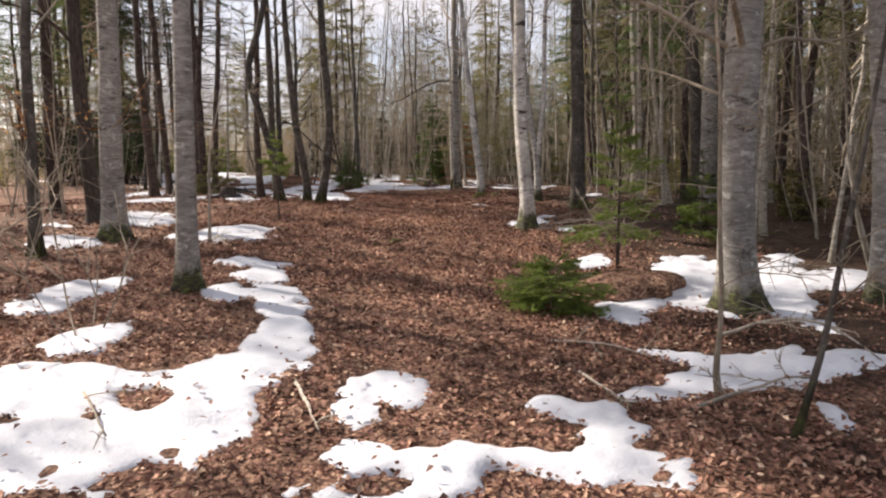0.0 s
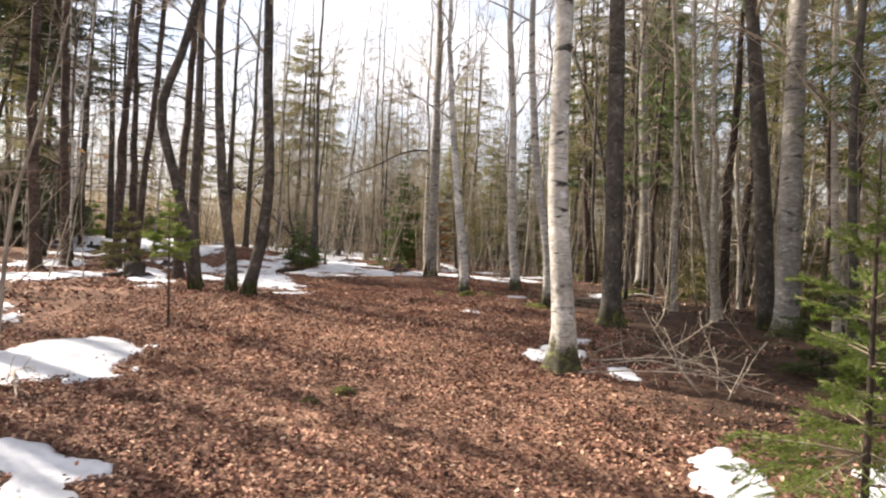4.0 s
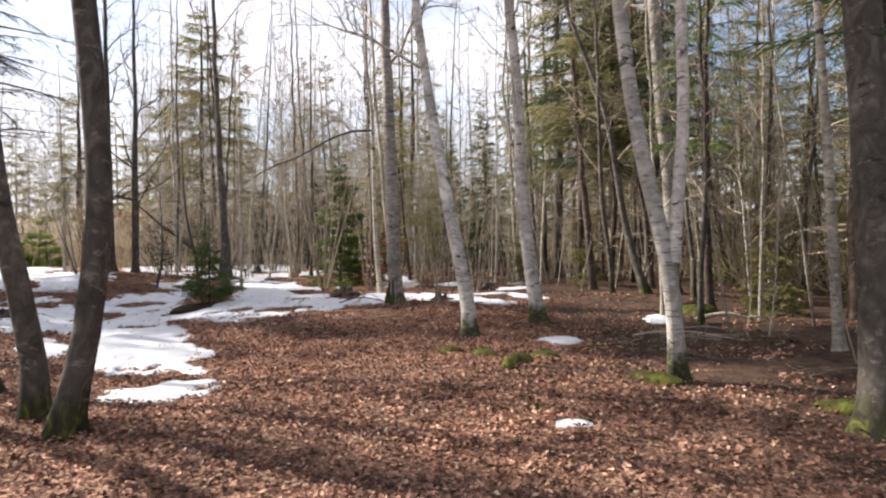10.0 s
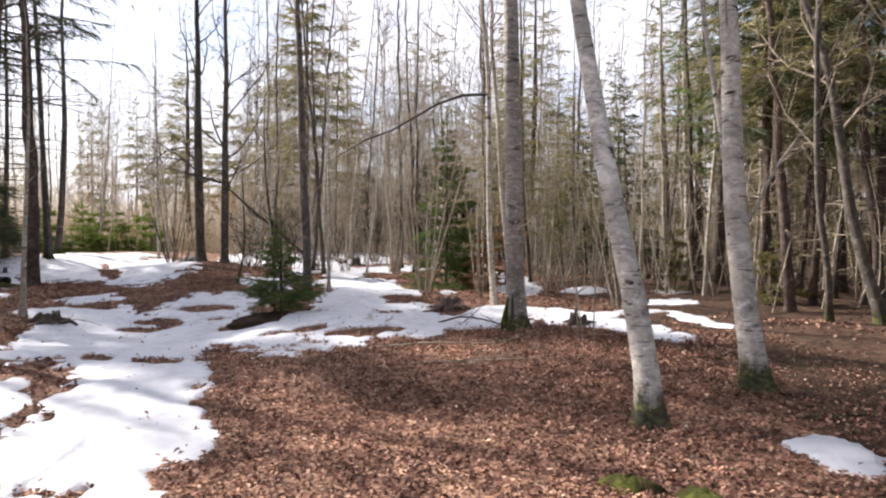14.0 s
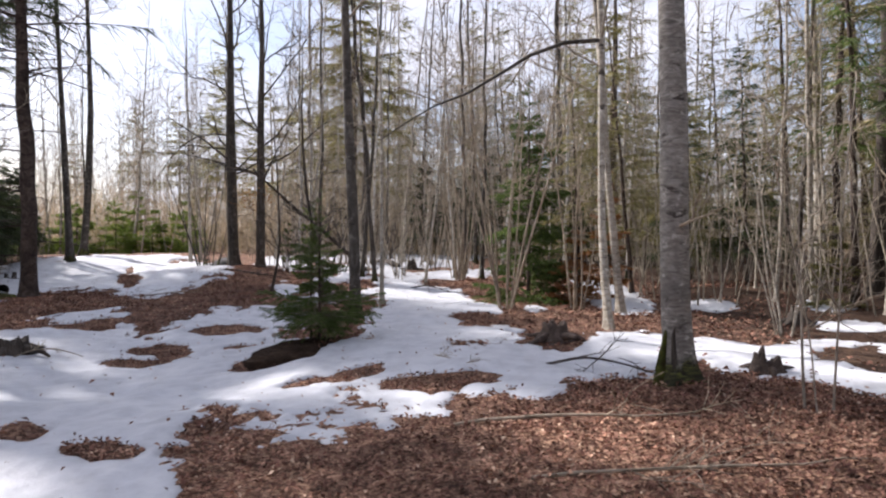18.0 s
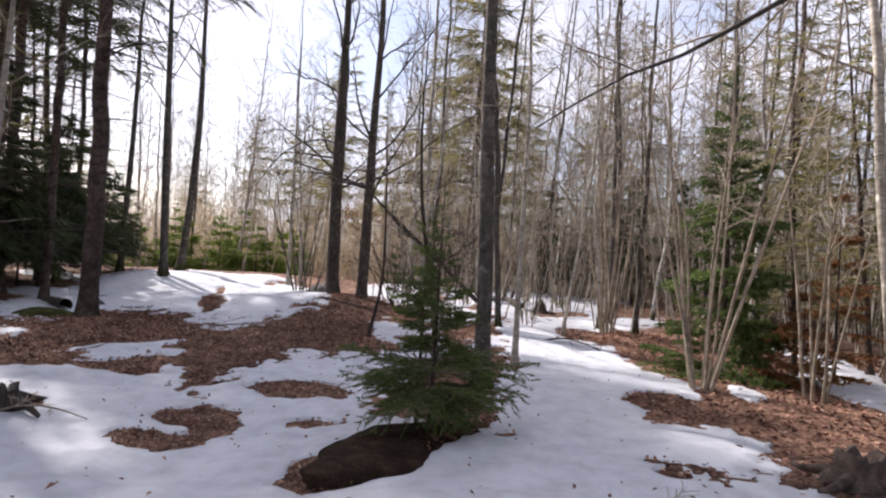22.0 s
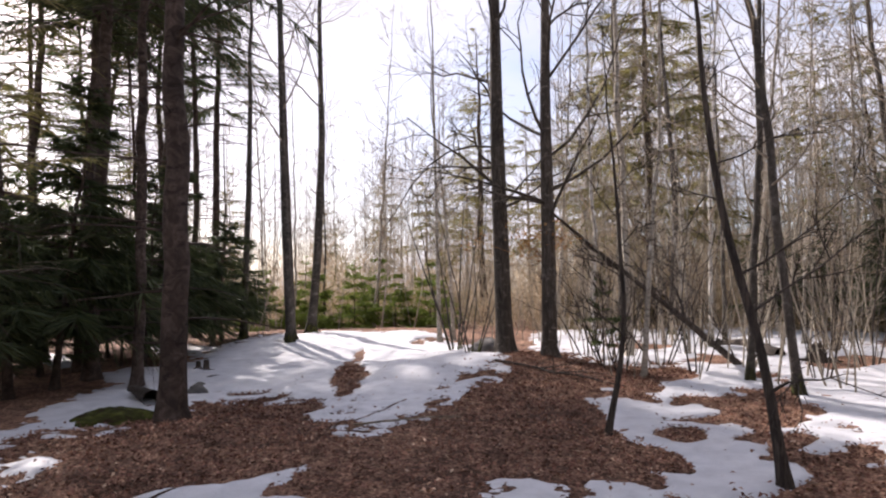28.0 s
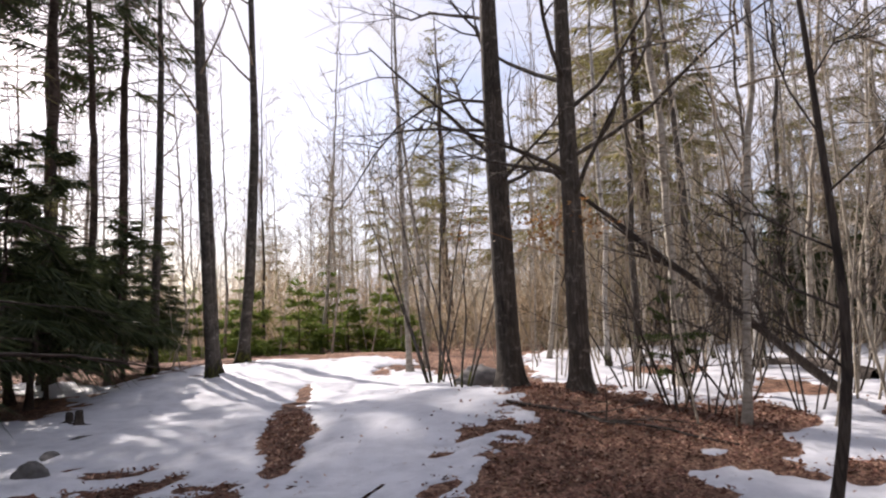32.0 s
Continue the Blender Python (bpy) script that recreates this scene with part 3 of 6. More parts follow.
# ---- mesh helpers ----
class Geo:
    """Collects tubes and faces for one mesh."""

    def __init__(self):
        self.v, self.q, self.t, self.n = [], [], [], 0

    def tube(self, pts, rad, k=6, lump=None):
        pts, rad = np.asarray(pts, float), np.asarray(rad, float)
        tan = np.gradient(pts, axis=0)
        tan /= np.linalg.norm(tan, axis=1, keepdims=True) + 1e-9
        mean = np.abs(tan.mean(0))
        ref = np.eye(3)[int(np.argmin(mean))]
        u = np.cross(tan, ref)
        u /= np.linalg.norm(u, axis=1, keepdims=True) + 1e-9
        w = np.cross(tan, u)
        a = np.arange(k) * (2 * np.pi / k)
        r = rad[:, None] * np.ones(k)
        if lump is not None:
            r = r * lump
        ring = pts[:, None] + r[..., None] * (np.cos(a)[None, :, None] * u[:, None] + np.sin(a)[None, :, None] * w[:, None])
        n = len(pts)
        i = np.arange(n - 1)[:, None] * k + self.n
        j = np.arange(k)[None]
        jn = (j + 1) % k
        self.q.append(np.stack([i + j, i + jn, i + k + jn, i + k + j], -1).reshape(-1, 4))
        self.v.append(ring.reshape(-1, 3))
        self.n += n * k
        if k > 3:
            tip = self.n
            self.v.append(pts[-1:])
            last = tip - k
            self.t.append(np.stack([last + np.arange(k), last + (np.arange(k) + 1) % k, np.full(k, tip)], -1))
            self.n += 1

    def tris(self, v, t):
        v, t = np.asarray(v, float).reshape(-1, 3), np.asarray(t, int).reshape(-1, 3)
        self.v.append(v)
        self.t.append(t + self.n)
        self.n += len(v)

    def quads(self, v, q):
        v, q = np.asarray(v, float).reshape(-1, 3), np.asarray(q, int).reshape(-1, 4)
        self.v.append(v)
        self.q.append(q + self.n)
        self.n += len(v)

    def arrays(self):
        return (np.concatenate(self.v) if self.v else np.zeros((0, 3)),
                np.concatenate(self.q) if self.q else np.zeros((0, 4), int),
                np.concatenate(self.t) if self.t else np.zeros((0, 3), int))


def mesh_of(name, geo, mat, smooth=True):
    v, q, t = geo.arrays() if isinstance(geo, Geo) else geo
    me = bpy.data.meshes.new(name)
    me.vertices.add(len(v))
    me.vertices.foreach_set("co", v.astype(np.float32).ravel())
    loops = np.concatenate([q.ravel(), t.ravel()]).astype(np.int32)
    me.loops.add(len(loops))
    me.loops.foreach_set("vertex_index", loops)
    starts = np.concatenate([np.arange(len(q)) * 4, len(q) * 4 + np.arange(len(t)) * 3]).astype(np.int32)
    me.polygons.add(len(starts))
    me.polygons.foreach_set("loop_start", starts)
    me.polygons.foreach_set("use_smooth", np.full(len(starts), smooth))
    me.update(calc_edges=True)
    me.materials.append(mat)
    return me


def part(name, geo, mat, parent, label="", smooth=True):
    """One mesh object under a thing or under a part."""
    ob = new(name, geo if isinstance(geo, bpy.types.Mesh) else mesh_of(name, geo, mat, smooth))
    ob.parent = parent
    return tagged(ob, label)


def thing(name, x, y, label, category, group="", sink=0.0):
    ob = new(name)
    ob.empty_display_size = 0.2
    ob.location = (x, y, float(ground_z(x, y)) - sink)
    return tagged(ob, label, category, group)


def wander(rng, start, heading, length, steps, bend, rise=0.0):
    """A crooked line of points."""
    pts, d = [np.array(start, float)], np.array(heading, float)
    d /= np.linalg.norm(d)
    for _ in range(steps):
        d = d + rng.normal(0, bend, 3) + (0, 0, rise)
        d /= np.linalg.norm(d)
        pts.append(pts[-1] + d * length / steps)
    return np.array(pts)


def branch(geo, rng, start, heading, length, r, level, k=5, rise=0.06, density=1.0, main=None):
    """A branch with its smaller branches and twigs."""
    steps = max(3, int(3 + length * 1.1)) if level else 2
    pts = wander(rng, start, heading, length, steps, 0.16 if level else 0.2, rise)
    (main or geo).tube(pts, np.linspace(r, max(r * 0.22, 0.0022), len(pts)), k if level > 1 else (4 if level == 1 else 3))
    if level == 0:
        return pts
    count = int(rng.integers(4, 8) * density + 0.5)
    for _ in range(count):
        f = rng.uniform(0.25, 1.0)
        i = min(int(f * (len(pts) - 1)), len(pts) - 2)
        p = pts[i] + (pts[i + 1] - pts[i]) * (f * (len(pts) - 1) - i)
        ax = pts[i + 1] - pts[i]
        ax /= np.linalg.norm(ax)
        side = rng.normal(0, 1, 3)
        side -= ax * side.dot(ax)
        side /= np.linalg.norm(side)
        branch(geo, rng, p, ax * 0.8 + side * 0.75, length * rng.uniform(0.25, 0.5), r * (1 - 0.75 * f) * 0.6 + 0.0015, level - 1, k, rise, density)
    return pts


def trunk_line(rng, height, bends, crook=0.02):
    """The trunk's axis from the given bends (dx, dy, height), carried on to the top."""
    ctrl = [(0.0, 0.0, 0.0)] + list(bends)
    x, y, z = (np.array(c, float) for c in zip(*ctrl))
    if z[-1] < height:
        k = min(len(z) - 1, 2)
        dz = max(z[-1] - z[-1 - k], 0.5)
        sx, sy = (x[-1] - x[-1 - k]) / dz * 0.5, (y[-1] - y[-1 - k]) / dz * 0.5
        x, y, z = np.append(x, x[-1] + sx * (height - z[-1])), np.append(y, y[-1] + sy * (height - z[-1])), np.append(z, height)
    h = np.concatenate([[-0.25, -0.02, 0.06, 0.15, 0.28, 0.45], np.arange(0.7, height, 0.3 if height < 9 else 0.4), [height]])
    px, py = np.interp(h, z, x), np.interp(h, z, y)
    for _ in range(2):
        px[1:-1], py[1:-1] = (px[:-2] + 2 * px[1:-1] + px[2:]) / 4, (py[:-2] + 2 * py[1:-1] + py[2:]) / 4
    drift_x, drift_y = np.cumsum(rng.normal(0, crook, len(h))), np.cumsum(rng.normal(0, crook, len(h)))
    ease = np.clip((h - z[-2]) / 2, 0, 1) if len(z) > 2 else np.clip(h / 2, 0, 1)
    return np.stack([px + drift_x * ease, py + drift_y * ease, h], 1)


def trunk_geo(geo, rng, line, r, height, k=14, flare=0.62, taper=0.92):
    h = line[:, 2]
    rad = r * np.clip(1 - taper * np.clip(h / height, 0, 1) ** 1.1, 0.05, 1) * (1 + flare * np.exp(-np.clip(h + 0.05, 0, 9) / 0.17))
    a = np.arange(k) * 2 * np.pi / k
    ph, lobes = rng.uniform(0, 6.28), int(rng.integers(3, 6))
    lump = 1 + (0.3 * np.exp(-np.clip(h, 0, 9) / 0.28))[:, None] * np.cos(lobes * a + ph)[None] + 0.05 * np.cos(2 * a[None] + ph + h[:, None] * 0.7) + rng.normal(0, 0.012, (len(h), k))
    geo.tube(line, rad, k, lump)
    return rad


def limb_part(main, twigs, mat, ob, name="limb"):
    """A limb as a part, with the spray of twigs that it bears under it."""
    limb = part(name, main, mat, ob)
    if twigs.n:
        tagged(part("twig_spray", twigs, mat if mat in (DARK, OAK) else TWIG, limb), kind="stuff")
    return limb


def bare_tree(name, x, y, height, r, bends=(), mat=None, label="", first=3.0, limbs=9, seed=0, reach=1.0, sides=14, category="tree", group="", fork=None, level=2, density=1.0):
    """A leafless tree: trunk, limbs (each with its twigs)."""
    rng = np.random.default_rng(seed + 100)
    ob = thing(name, x, y, label, category, group)
    g = Geo()
    line = trunk_line(rng, height, bends)
    rad = trunk_geo(g, rng, line, r, height, sides)
    part("trunk", g, mat, ob)
    lines = [(line, rad)]
    if fork:
        f_line = trunk_line(rng, height * 0.95, fork)
        cut = f_line[:, 2] > fork[0][2] - 0.25
        f_line = f_line[cut]
        g = Geo()
        f_rad = 0.85 * r * np.clip(1 - 0.92 * (f_line[:, 2] / height), 0.05, 1)
        g.tube(f_line, f_rad, 12)
        part("forked_stem", g, mat, ob)
        lines.append((f_line, f_rad))
    for i in range(limbs):
        ln, rd = lines[i % len(lines)]
        h = first + (height * 0.97 - first) * ((i + rng.uniform(0, 0.9)) / limbs) ** 1.2
        j = int(np.clip(np.searchsorted(ln[:, 2], h), 1, len(ln) - 1))
        az = rng.uniform(0, 2 * np.pi)
        up = rng.uniform(0.25, 0.9) + 0.5 * h / height
        length = reach * rng.uniform(0.6, 1.15) * (0.7 + 0.28 * (height - h)) * (0.75 if h < first + 1 else 1)
        g, main = Geo(), Geo()
        branch(g, rng, ln[j], (math.cos(az), math.sin(az), up), min(length, 4.2), min(rd[j] * 0.36, 0.034), level, 6, 0.05, density, main)
        limb_part(main, g, mat if mat in (BIRCH, DARK, OAK) else TWIG, ob)
    return ob


def extra_limb(ob, h, heading, length, r, seed, mat=None, rise=0.03, level=2):
    """One more limb on a tree, at a height, in a direction."""
    rng = np.random.default_rng(seed + 5000)
    trunk = next(c for c in ob.children if c.name.startswith("trunk"))
    line = np.array([v.co for v in trunk.data.vertices])
    at = line[np.abs(line[:, 2] - h) < 0.25].mean(0)
    g, main = Geo(), Geo()
    branch(g, rng, at, heading, length, r, level, 6, rise, 1.0, main)
    return limb_part(main, g, mat or (OAK if ob.name.startswith("oak") else TWIG), ob)


def leaf_cloud(geo, rng, points, size):
    """Small folded leaves, one at each point."""
    n = len(points)
    d = rng.normal(0, 1, (n, 3))
    d[:, 2] *= 0.6
    d /= np.linalg.norm(d, axis=1, keepdims=True)
    s = np.cross(d, rng.normal(0, 1, (n, 3)))
    s /= np.linalg.norm(s, axis=1, keepdims=True)
    up = np.cross(d, s)
    L = size * rng.uniform(0.7, 1.3, (n, 1))
    v = np.stack([points, points + d * L * 0.5 + s * L * 0.3 + up * L * 0.12, points + d * L, points + d * L * 0.5 - s * L * 0.3 + up * L * 0.12], 1)
    i = np.arange(n)[:, None] * 4
    geo.tris(v, np.concatenate([i + [0, 1, 2], i + [0, 2, 3]]))


# ---- ground ----
def spread(lo, hi, step, far, grow=1.22):
    core = list(np.arange(lo, hi, step))
    a, s = [], step
    p = lo
    while p > lo - far:
        s *= grow
        p -= s
        a.append(p)
    b, s = [], step
    p = core[-1]
    while p < hi + far:
        s *= grow
        p += s
        b.append(p)
    return np.array(a[::-1] + core + b)


def sheet(xs, ys, z):
    nx, ny = len(xs), len(ys)
    v = np.stack([*np.meshgrid(xs, ys, indexing="ij"), z], -1).reshape(-1, 3)
    i = (np.arange(nx - 1)[:, None] * ny + np.arange(ny - 1)[None]).ravel()
    return v, np.stack([i, i + ny, i + ny + 1, i + 1], -1)


xs, ys = spread(-20, 10, 0.16, 900), spread(-3, 46, 0.16, 900)
gx, gy = np.meshgrid(xs, ys, indexing="ij")
g = Geo()
g.quads(*sheet(xs, ys, ground_z(gx, gy)))
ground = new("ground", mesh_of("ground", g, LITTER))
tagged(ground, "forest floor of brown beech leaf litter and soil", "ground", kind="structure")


def snow_sheet(x0, x1, y0, y1, step):
    xs, ys = np.arange(x0, x1 + step / 2, step), np.arange(y0, y1 + step / 2, step)
    gx, gy = np.meshgrid(xs, ys, indexing="ij")
    d = snow_depth(gx, gy)
    thick = np.where(d > 0, 0.03 * (1 - np.exp(-np.clip(d, 0, 9) / 0.04)) + 0.03 * np.clip(d, 0, 1), np.clip(d, -0.3, 0) * 0.6) + np.where(d > 0, (0.035 * fbm(gx * 2.4, gy * 2.4, 3) + 0.008 * fbm(gx * 7, gy * 7, 2)) * np.clip(d * 8, 0, 1), 0)
    v, q = sheet(xs, ys, ground_z(gx, gy) + thick - 0.012)
    keep = d.ravel()[q].max(1) > -0.02
    q = q[keep]
    used = np.unique(q)
    back = np.zeros(len(v), int)
    back[used] = np.arange(len(used))
    return v[used], back[q]


g = Geo()
g.quads(*snow_sheet(-7, 7, 2, 15, 0.036))
g.quads(*snow_sheet(-9, 7, 15, 33, 0.05))
g.quads(*snow_sheet(-17.04, -9, 15, 33, 0.08))
g.quads(*snow_sheet(-24, 8, 33, 52, 0.1))
snow = new("snow", mesh_of("snow", g, SNOW))
tagged(snow, "thin melting patches of old white snow on the leaf litter", "snow", kind="stuff")


def litter(n, x0, x1, y0, y1, size):
    rng = np.random.default_rng(int(n))
    p = rng.uniform((x0, y0), (x1, y1), (n, 2))
    d = snow_depth(p[:, 0], p[:, 1])
    thin = np.clip((p[:, 0] - 1.8 + 1.6 * fbm(p[:, 0] * 0.6, p[:, 1] * 0.6, 3)) / 1.3, 0, 1) * 0.7 + np.clip(0.5 + 2.2 * fbm(p[:, 0] * 0.9 + 7, p[:, 1] * 0.9, 3), 0, 1) * 0.35
    trod = np.exp(-((p[:, 0] + 6.0 + 0.62 * (p[:, 1] - 28)) / 1.6) ** 2) * (p[:, 1] > 21) * (p[:, 1] < 33)
    keep = rng.random(n) > np.maximum(thin * (p[:, 1] < 34), 0.6 * trod)
    p, d = p[keep], d[keep]
    n = len(p)
    p = p[(d < 0.02) | (rng.random(n) < 0.005 + 0.07 * np.exp(-np.clip(d, 0, 9) / 0.07))]
    n = len(p)
    z = ground_z(p[:, 0], p[:, 1]) + np.where(snow_depth(p[:, 0], p[:, 1]) > 0.02, 0.045, 0.0)
    az, tilt = rng.uniform(0, 6.283, n), rng.normal(0.12, 0.38, n)
    d = np.stack([np.cos(az) * np.cos(tilt), np.sin(az) * np.cos(tilt), np.sin(tilt)], 1)
    s = np.stack([-np.sin(az), np.cos(az), rng.normal(0, 0.45, n)], 1)
    s /= np.linalg.norm(s, axis=1, keepdims=True)
    L = size * rng.uniform(0.6, 1.3, (n, 1))
    c = np.stack([p[:, 0], p[:, 1], z + 0.008 + 0.03 * rng.random(n)], 1) - d * L * 0.5
    curl = rng.uniform(-0.04, 0.26, (n, 1)) * L * np.array([[0, 0, 1.0]])
    v = np.stack([c, c + d * L * 0.45 + s * L * 0.33 + curl, c + d * L, c + d * L * 0.45 - s * L * 0.33 + curl], 1)
    i = np.arange(n)[:, None] * 4
    return v.reshape(-1, 3), np.concatenate([i + [0, 1, 2], i + [0, 2, 3]])


g = Geo()
g.tris(*litter(150000, -4.5, 4.5, 1.2, 13, 0.042))
g.tris(*litter(135000, -4.5, 4.2, 13, 24.5, 0.042))
g.tris(*litter(105000, -12, -1.5, 24.5, 37.5, 0.042))
g.tris(*litter(18000, -1.5, 6, 24.5, 36, 0.065))
g.tris(*litter(26000, 4.2, 10, 2, 26, 0.07))
g.tris(*litter(18000, -10, -4.5, 4, 26, 0.075))
leaves = new("fallen_leaves", mesh_of("fallen_leaves", g, LEAF, False))
tagged(leaves, "dry curled brown beech leaves lying over the ground", "leaves", kind="stuff")

# ---- spruces ----
def bough_geo(rng, length, needles=True, fine=1.0, droop=0.05):
    """A flat spruce bough along +x: stem, side twigs, needles."""
    wood, green = Geo(), Geo()
    stem = wander(rng, (0, 0, 0), (1, 0, 0.12), length, 6, 0.06, -droop)
    wood.tube(stem, np.linspace(0.007 * length + 0.002, 0.0015, len(stem)), 4)
    lines = [stem[2:]]
    n = int(13 * max(length, 0.4)) + 4
    for i in range(n):
        f = 0.18 + 0.8 * i / n
        k = min(int(f * 6), 5)
        p = stem[k] + (stem[k + 1] - stem[k]) * (f * 6 - k)
        side = (1 if i % 2 else -1) * rng.uniform(0.6, 1.1)
        tl = length * (0.52 * (1 - f) + 0.12) * rng.uniform(0.7, 1.2)
        tw = wander(rng, p, (0.8, side, -0.08), tl, 3, 0.12, -droop)
        wood.tube(tw, np.linspace(0.003, 0.001, 4), 3)
        lines.append(tw)
        for s in range(int(tl / 0.09)):
            q = tw[int(rng.integers(1, 4))]
            lines.append(wander(rng, q, (0.8, side * rng.uniform(-0.6, 1.6), -0.1), tl * 0.4, 3, 0.12, -droop))
    for ln in lines:
        seg = np.linalg.norm(np.diff(ln, axis=0), axis=1).sum()
        m = int(seg * 300 * fine) + 4
        f = rng.uniform(0, len(ln) - 1.001, m)
        i = f.astype(int)
        p = ln[i] + (ln[i + 1] - ln[i]) * (f - i)[:, None]
        ax = (ln[i + 1] - ln[i])
        ax /= np.linalg.norm(ax, axis=1, keepdims=True)
        s = rng.normal(0, 1, (m, 3)) * (1, 1, 0.6)
        s -= ax * (s * ax).sum(1, keepdims=True)
        s /= np.linalg.norm(s, axis=1, keepdims=True)
        d = ax * 0.75 + s * 0.7
        w = np.cross(d, rng.normal(0, 1, (m, 3)))
        w /= np.linalg.norm(w, axis=1, keepdims=True)
        L = rng.uniform(0.018, 0.034, (m, 1)) / fine ** 0.5
        v = np.stack([p + w * 0.003 / fine, p - w * 0.003 / fine, p + d * L], 1)
        green.tris(v, np.arange(m * 3).reshape(-1, 3))
    return wood, green


def young_spruce(x, y, height, spread_r, label, seed, mat=NEEDLE, fine=1.0, gap=0.17, lean=(0, 0), low=0.12, group="", airy=0.0, whorl=7, skirt=0.0):
    """A small spruce: stem and whorls of boughs with needles."""
    rng = np.random.default_rng(seed)
    ob = thing("young_spruce", x, y, label, "spruce", group)
    g = Geo()
    h = np.linspace(-0.1, height, 9)
    line = np.stack([lean[0] * h / height, lean[1] * h / height, h], 1)
    g.tube(line, np.linspace(0.009 * height + 0.005, 0.003, 9), 8)
    part("trunk", g, SPRUCE_BARK, ob)
    kinds = []
    for f in (1.0, 1.0, 0.75, 0.75, 0.5, 0.5, 0.28, 0.28):
        wood, green = bough_geo(rng, spread_r * f, fine=fine)
        kinds.append((spread_r * f, mesh_of("bough", wood, TWIG), mesh_of("needles", green, mat, False)))
    z = low
    while z < height * 0.97:
        f = z / height
        reach = spread_r * (1 - f) ** (0.8 + skirt) * (0.75 + 0.25 * math.sin(z * 9 + seed)) + 0.06
        for b in range(int(rng.integers(whorl - 1, whorl + 2)) if f < 0.8 else 4):
            if rng.random() < airy + skirt * max(0.0, f - 0.35):
                continue
            az = rng.uniform(0, 360)
            L = reach * rng.uniform(0.65, 1.15)
            size, wood, green = min(kinds, key=lambda k: abs(k[0] - L) + rng.uniform(0, 0.08))
            L = L / size
            m = pose(lean[0] * f, lean[1] * f, z + rng.uniform(-0.04, 0.04), rng.uniform(-15, 15), -(rng.uniform(-12, 14) + 45 * f ** 2), az) @ Matrix.Diagonal((L, L, L, 1))
            bo = part("bough", wood, None, ob)
            bo.matrix_basis = m
            part("needles", green, None, bo)
        z += gap * rng.uniform(0.8, 1.2)
    return ob


def sprays(geo, rng, line, width, count, droop, size=1.0):
    """Hanging flat twig sprays along a bough: ragged narrow blades."""
    f = rng.uniform(0.12, 1.0, count) * (len(line) - 1.001)
    i = f.astype(int)
    p = line[i] + (line[i + 1] - line[i]) * (f - i)[:, None]
    ax = line[i + 1] - line[i]
    ax /= np.linalg.norm(ax, axis=1, keepdims=True)
    s = np.cross(ax, (0, 0, 1.0)) * rng.choice([-1, 1], (count, 1))
    d = ax * rng.uniform(0.3, 1.0, (count, 1)) + s * rng.uniform(0.2, 1.0, (count, 1)) + np.array([0, 0, -1.0]) * rng.uniform(0, droop, (count, 1))
    d /= np.linalg.norm(d, axis=1, keepdims=True)
    L = width * rng.uniform(0.35, 1.0, (count, 1))
    w = np.cross(d, rng.normal(0, 1, (count, 3)))
    w /= np.linalg.norm(w, axis=1, keepdims=True)
    b = 0.013 * size
    v = np.stack([p - w * b, p + w * b, p + d * L], 1)
    geo.tris(v, np.arange(count * 3).reshape(-1, 3))


def spruce_geo(rng, height, r, live, spread_r, gap=0.45, per=12, size=1.0, droop=0.8, dead=1.0, k=10):
    """Trunk, branch wood and needle sprays of a tall spruce whose live crown begins at height live."""
    trunk, wood, green = Geo(), Geo(), Geo()
    line = trunk_line(rng, height, ())
    trunk_geo(trunk, rng, line, r, height, k, 0.5)
    z = 0.9
    while z < height * 0.985:
        f = z / height
        j = int(np.clip(np.searchsorted(line[:, 2], z), 1, len(line) - 1))
        if z < live:
            n, reach = int(rng.integers(1, 4) * dead + 0.5), spread_r * rng.uniform(0.35, 0.75)
        else:
            n, reach = int(rng.integers(4, 6)), spread_r * np.clip((1 - f) / (1 - live / height + 1e-6), 0.04, 1) ** 0.8
        for _ in range(n):
            az = rng.uniform(0, 6.283)
            L = reach * rng.uniform(0.7, 1.15) + 0.1
            b = wander(rng, line[j] + (0, 0, rng.uniform(-0.2, 0.2)), (math.cos(az), math.sin(az), 0.1 if z < live else 0.35 * f), L, 4, 0.07, -0.06 if f < 0.8 else 0.0)
            wood.tube(b, np.linspace(0.012 + 0.006 * L, 0.003, len(b)), 3)
            if z >= live:
                sprays(green, rng, b, 0.5 * min(L, 1.2) * size + 0.08, int(2.2 * per * min(L, 2) * rng.uniform(0.7, 1.2)) + 5, droop, size)
            else:
                for _ in range(3):
                    q = b[int(rng.integers(1, 4))]
                    tw = wander(rng, q, (math.cos(az) + rng.normal(0, 0.7), math.sin(az) + rng.normal(0, 0.7), -0.25), L * 0.45, 2, 0.15, -0.05)
                    wood.tube(tw, np.linspace(0.005, 0.002, 3), 3)
        z += gap * rng.uniform(0.7, 1.3)
    return trunk, wood, green


def spruce(x, y, height, r, live, spread_r, label, seed, mat=NEEDLE, group="", **kw):
    rng = np.random.default_rng(seed)
    ob = thing("spruce", x, y, label, "spruce", group)
    trunk, wood, green = spruce_geo(rng, height, r, live, spread_r, **kw)
    part("trunk", trunk, SPRUCE_BARK, ob)
    tagged(part("branchwork", wood, SPRUCE_BARK if mat is SHADED else TWIG, ob, "dry brown side branches"), kind="stuff")
    if green.n:
        tagged(part("crown", green, mat, ob, "hanging green needle sprays", False), kind="stuff")
    return ob

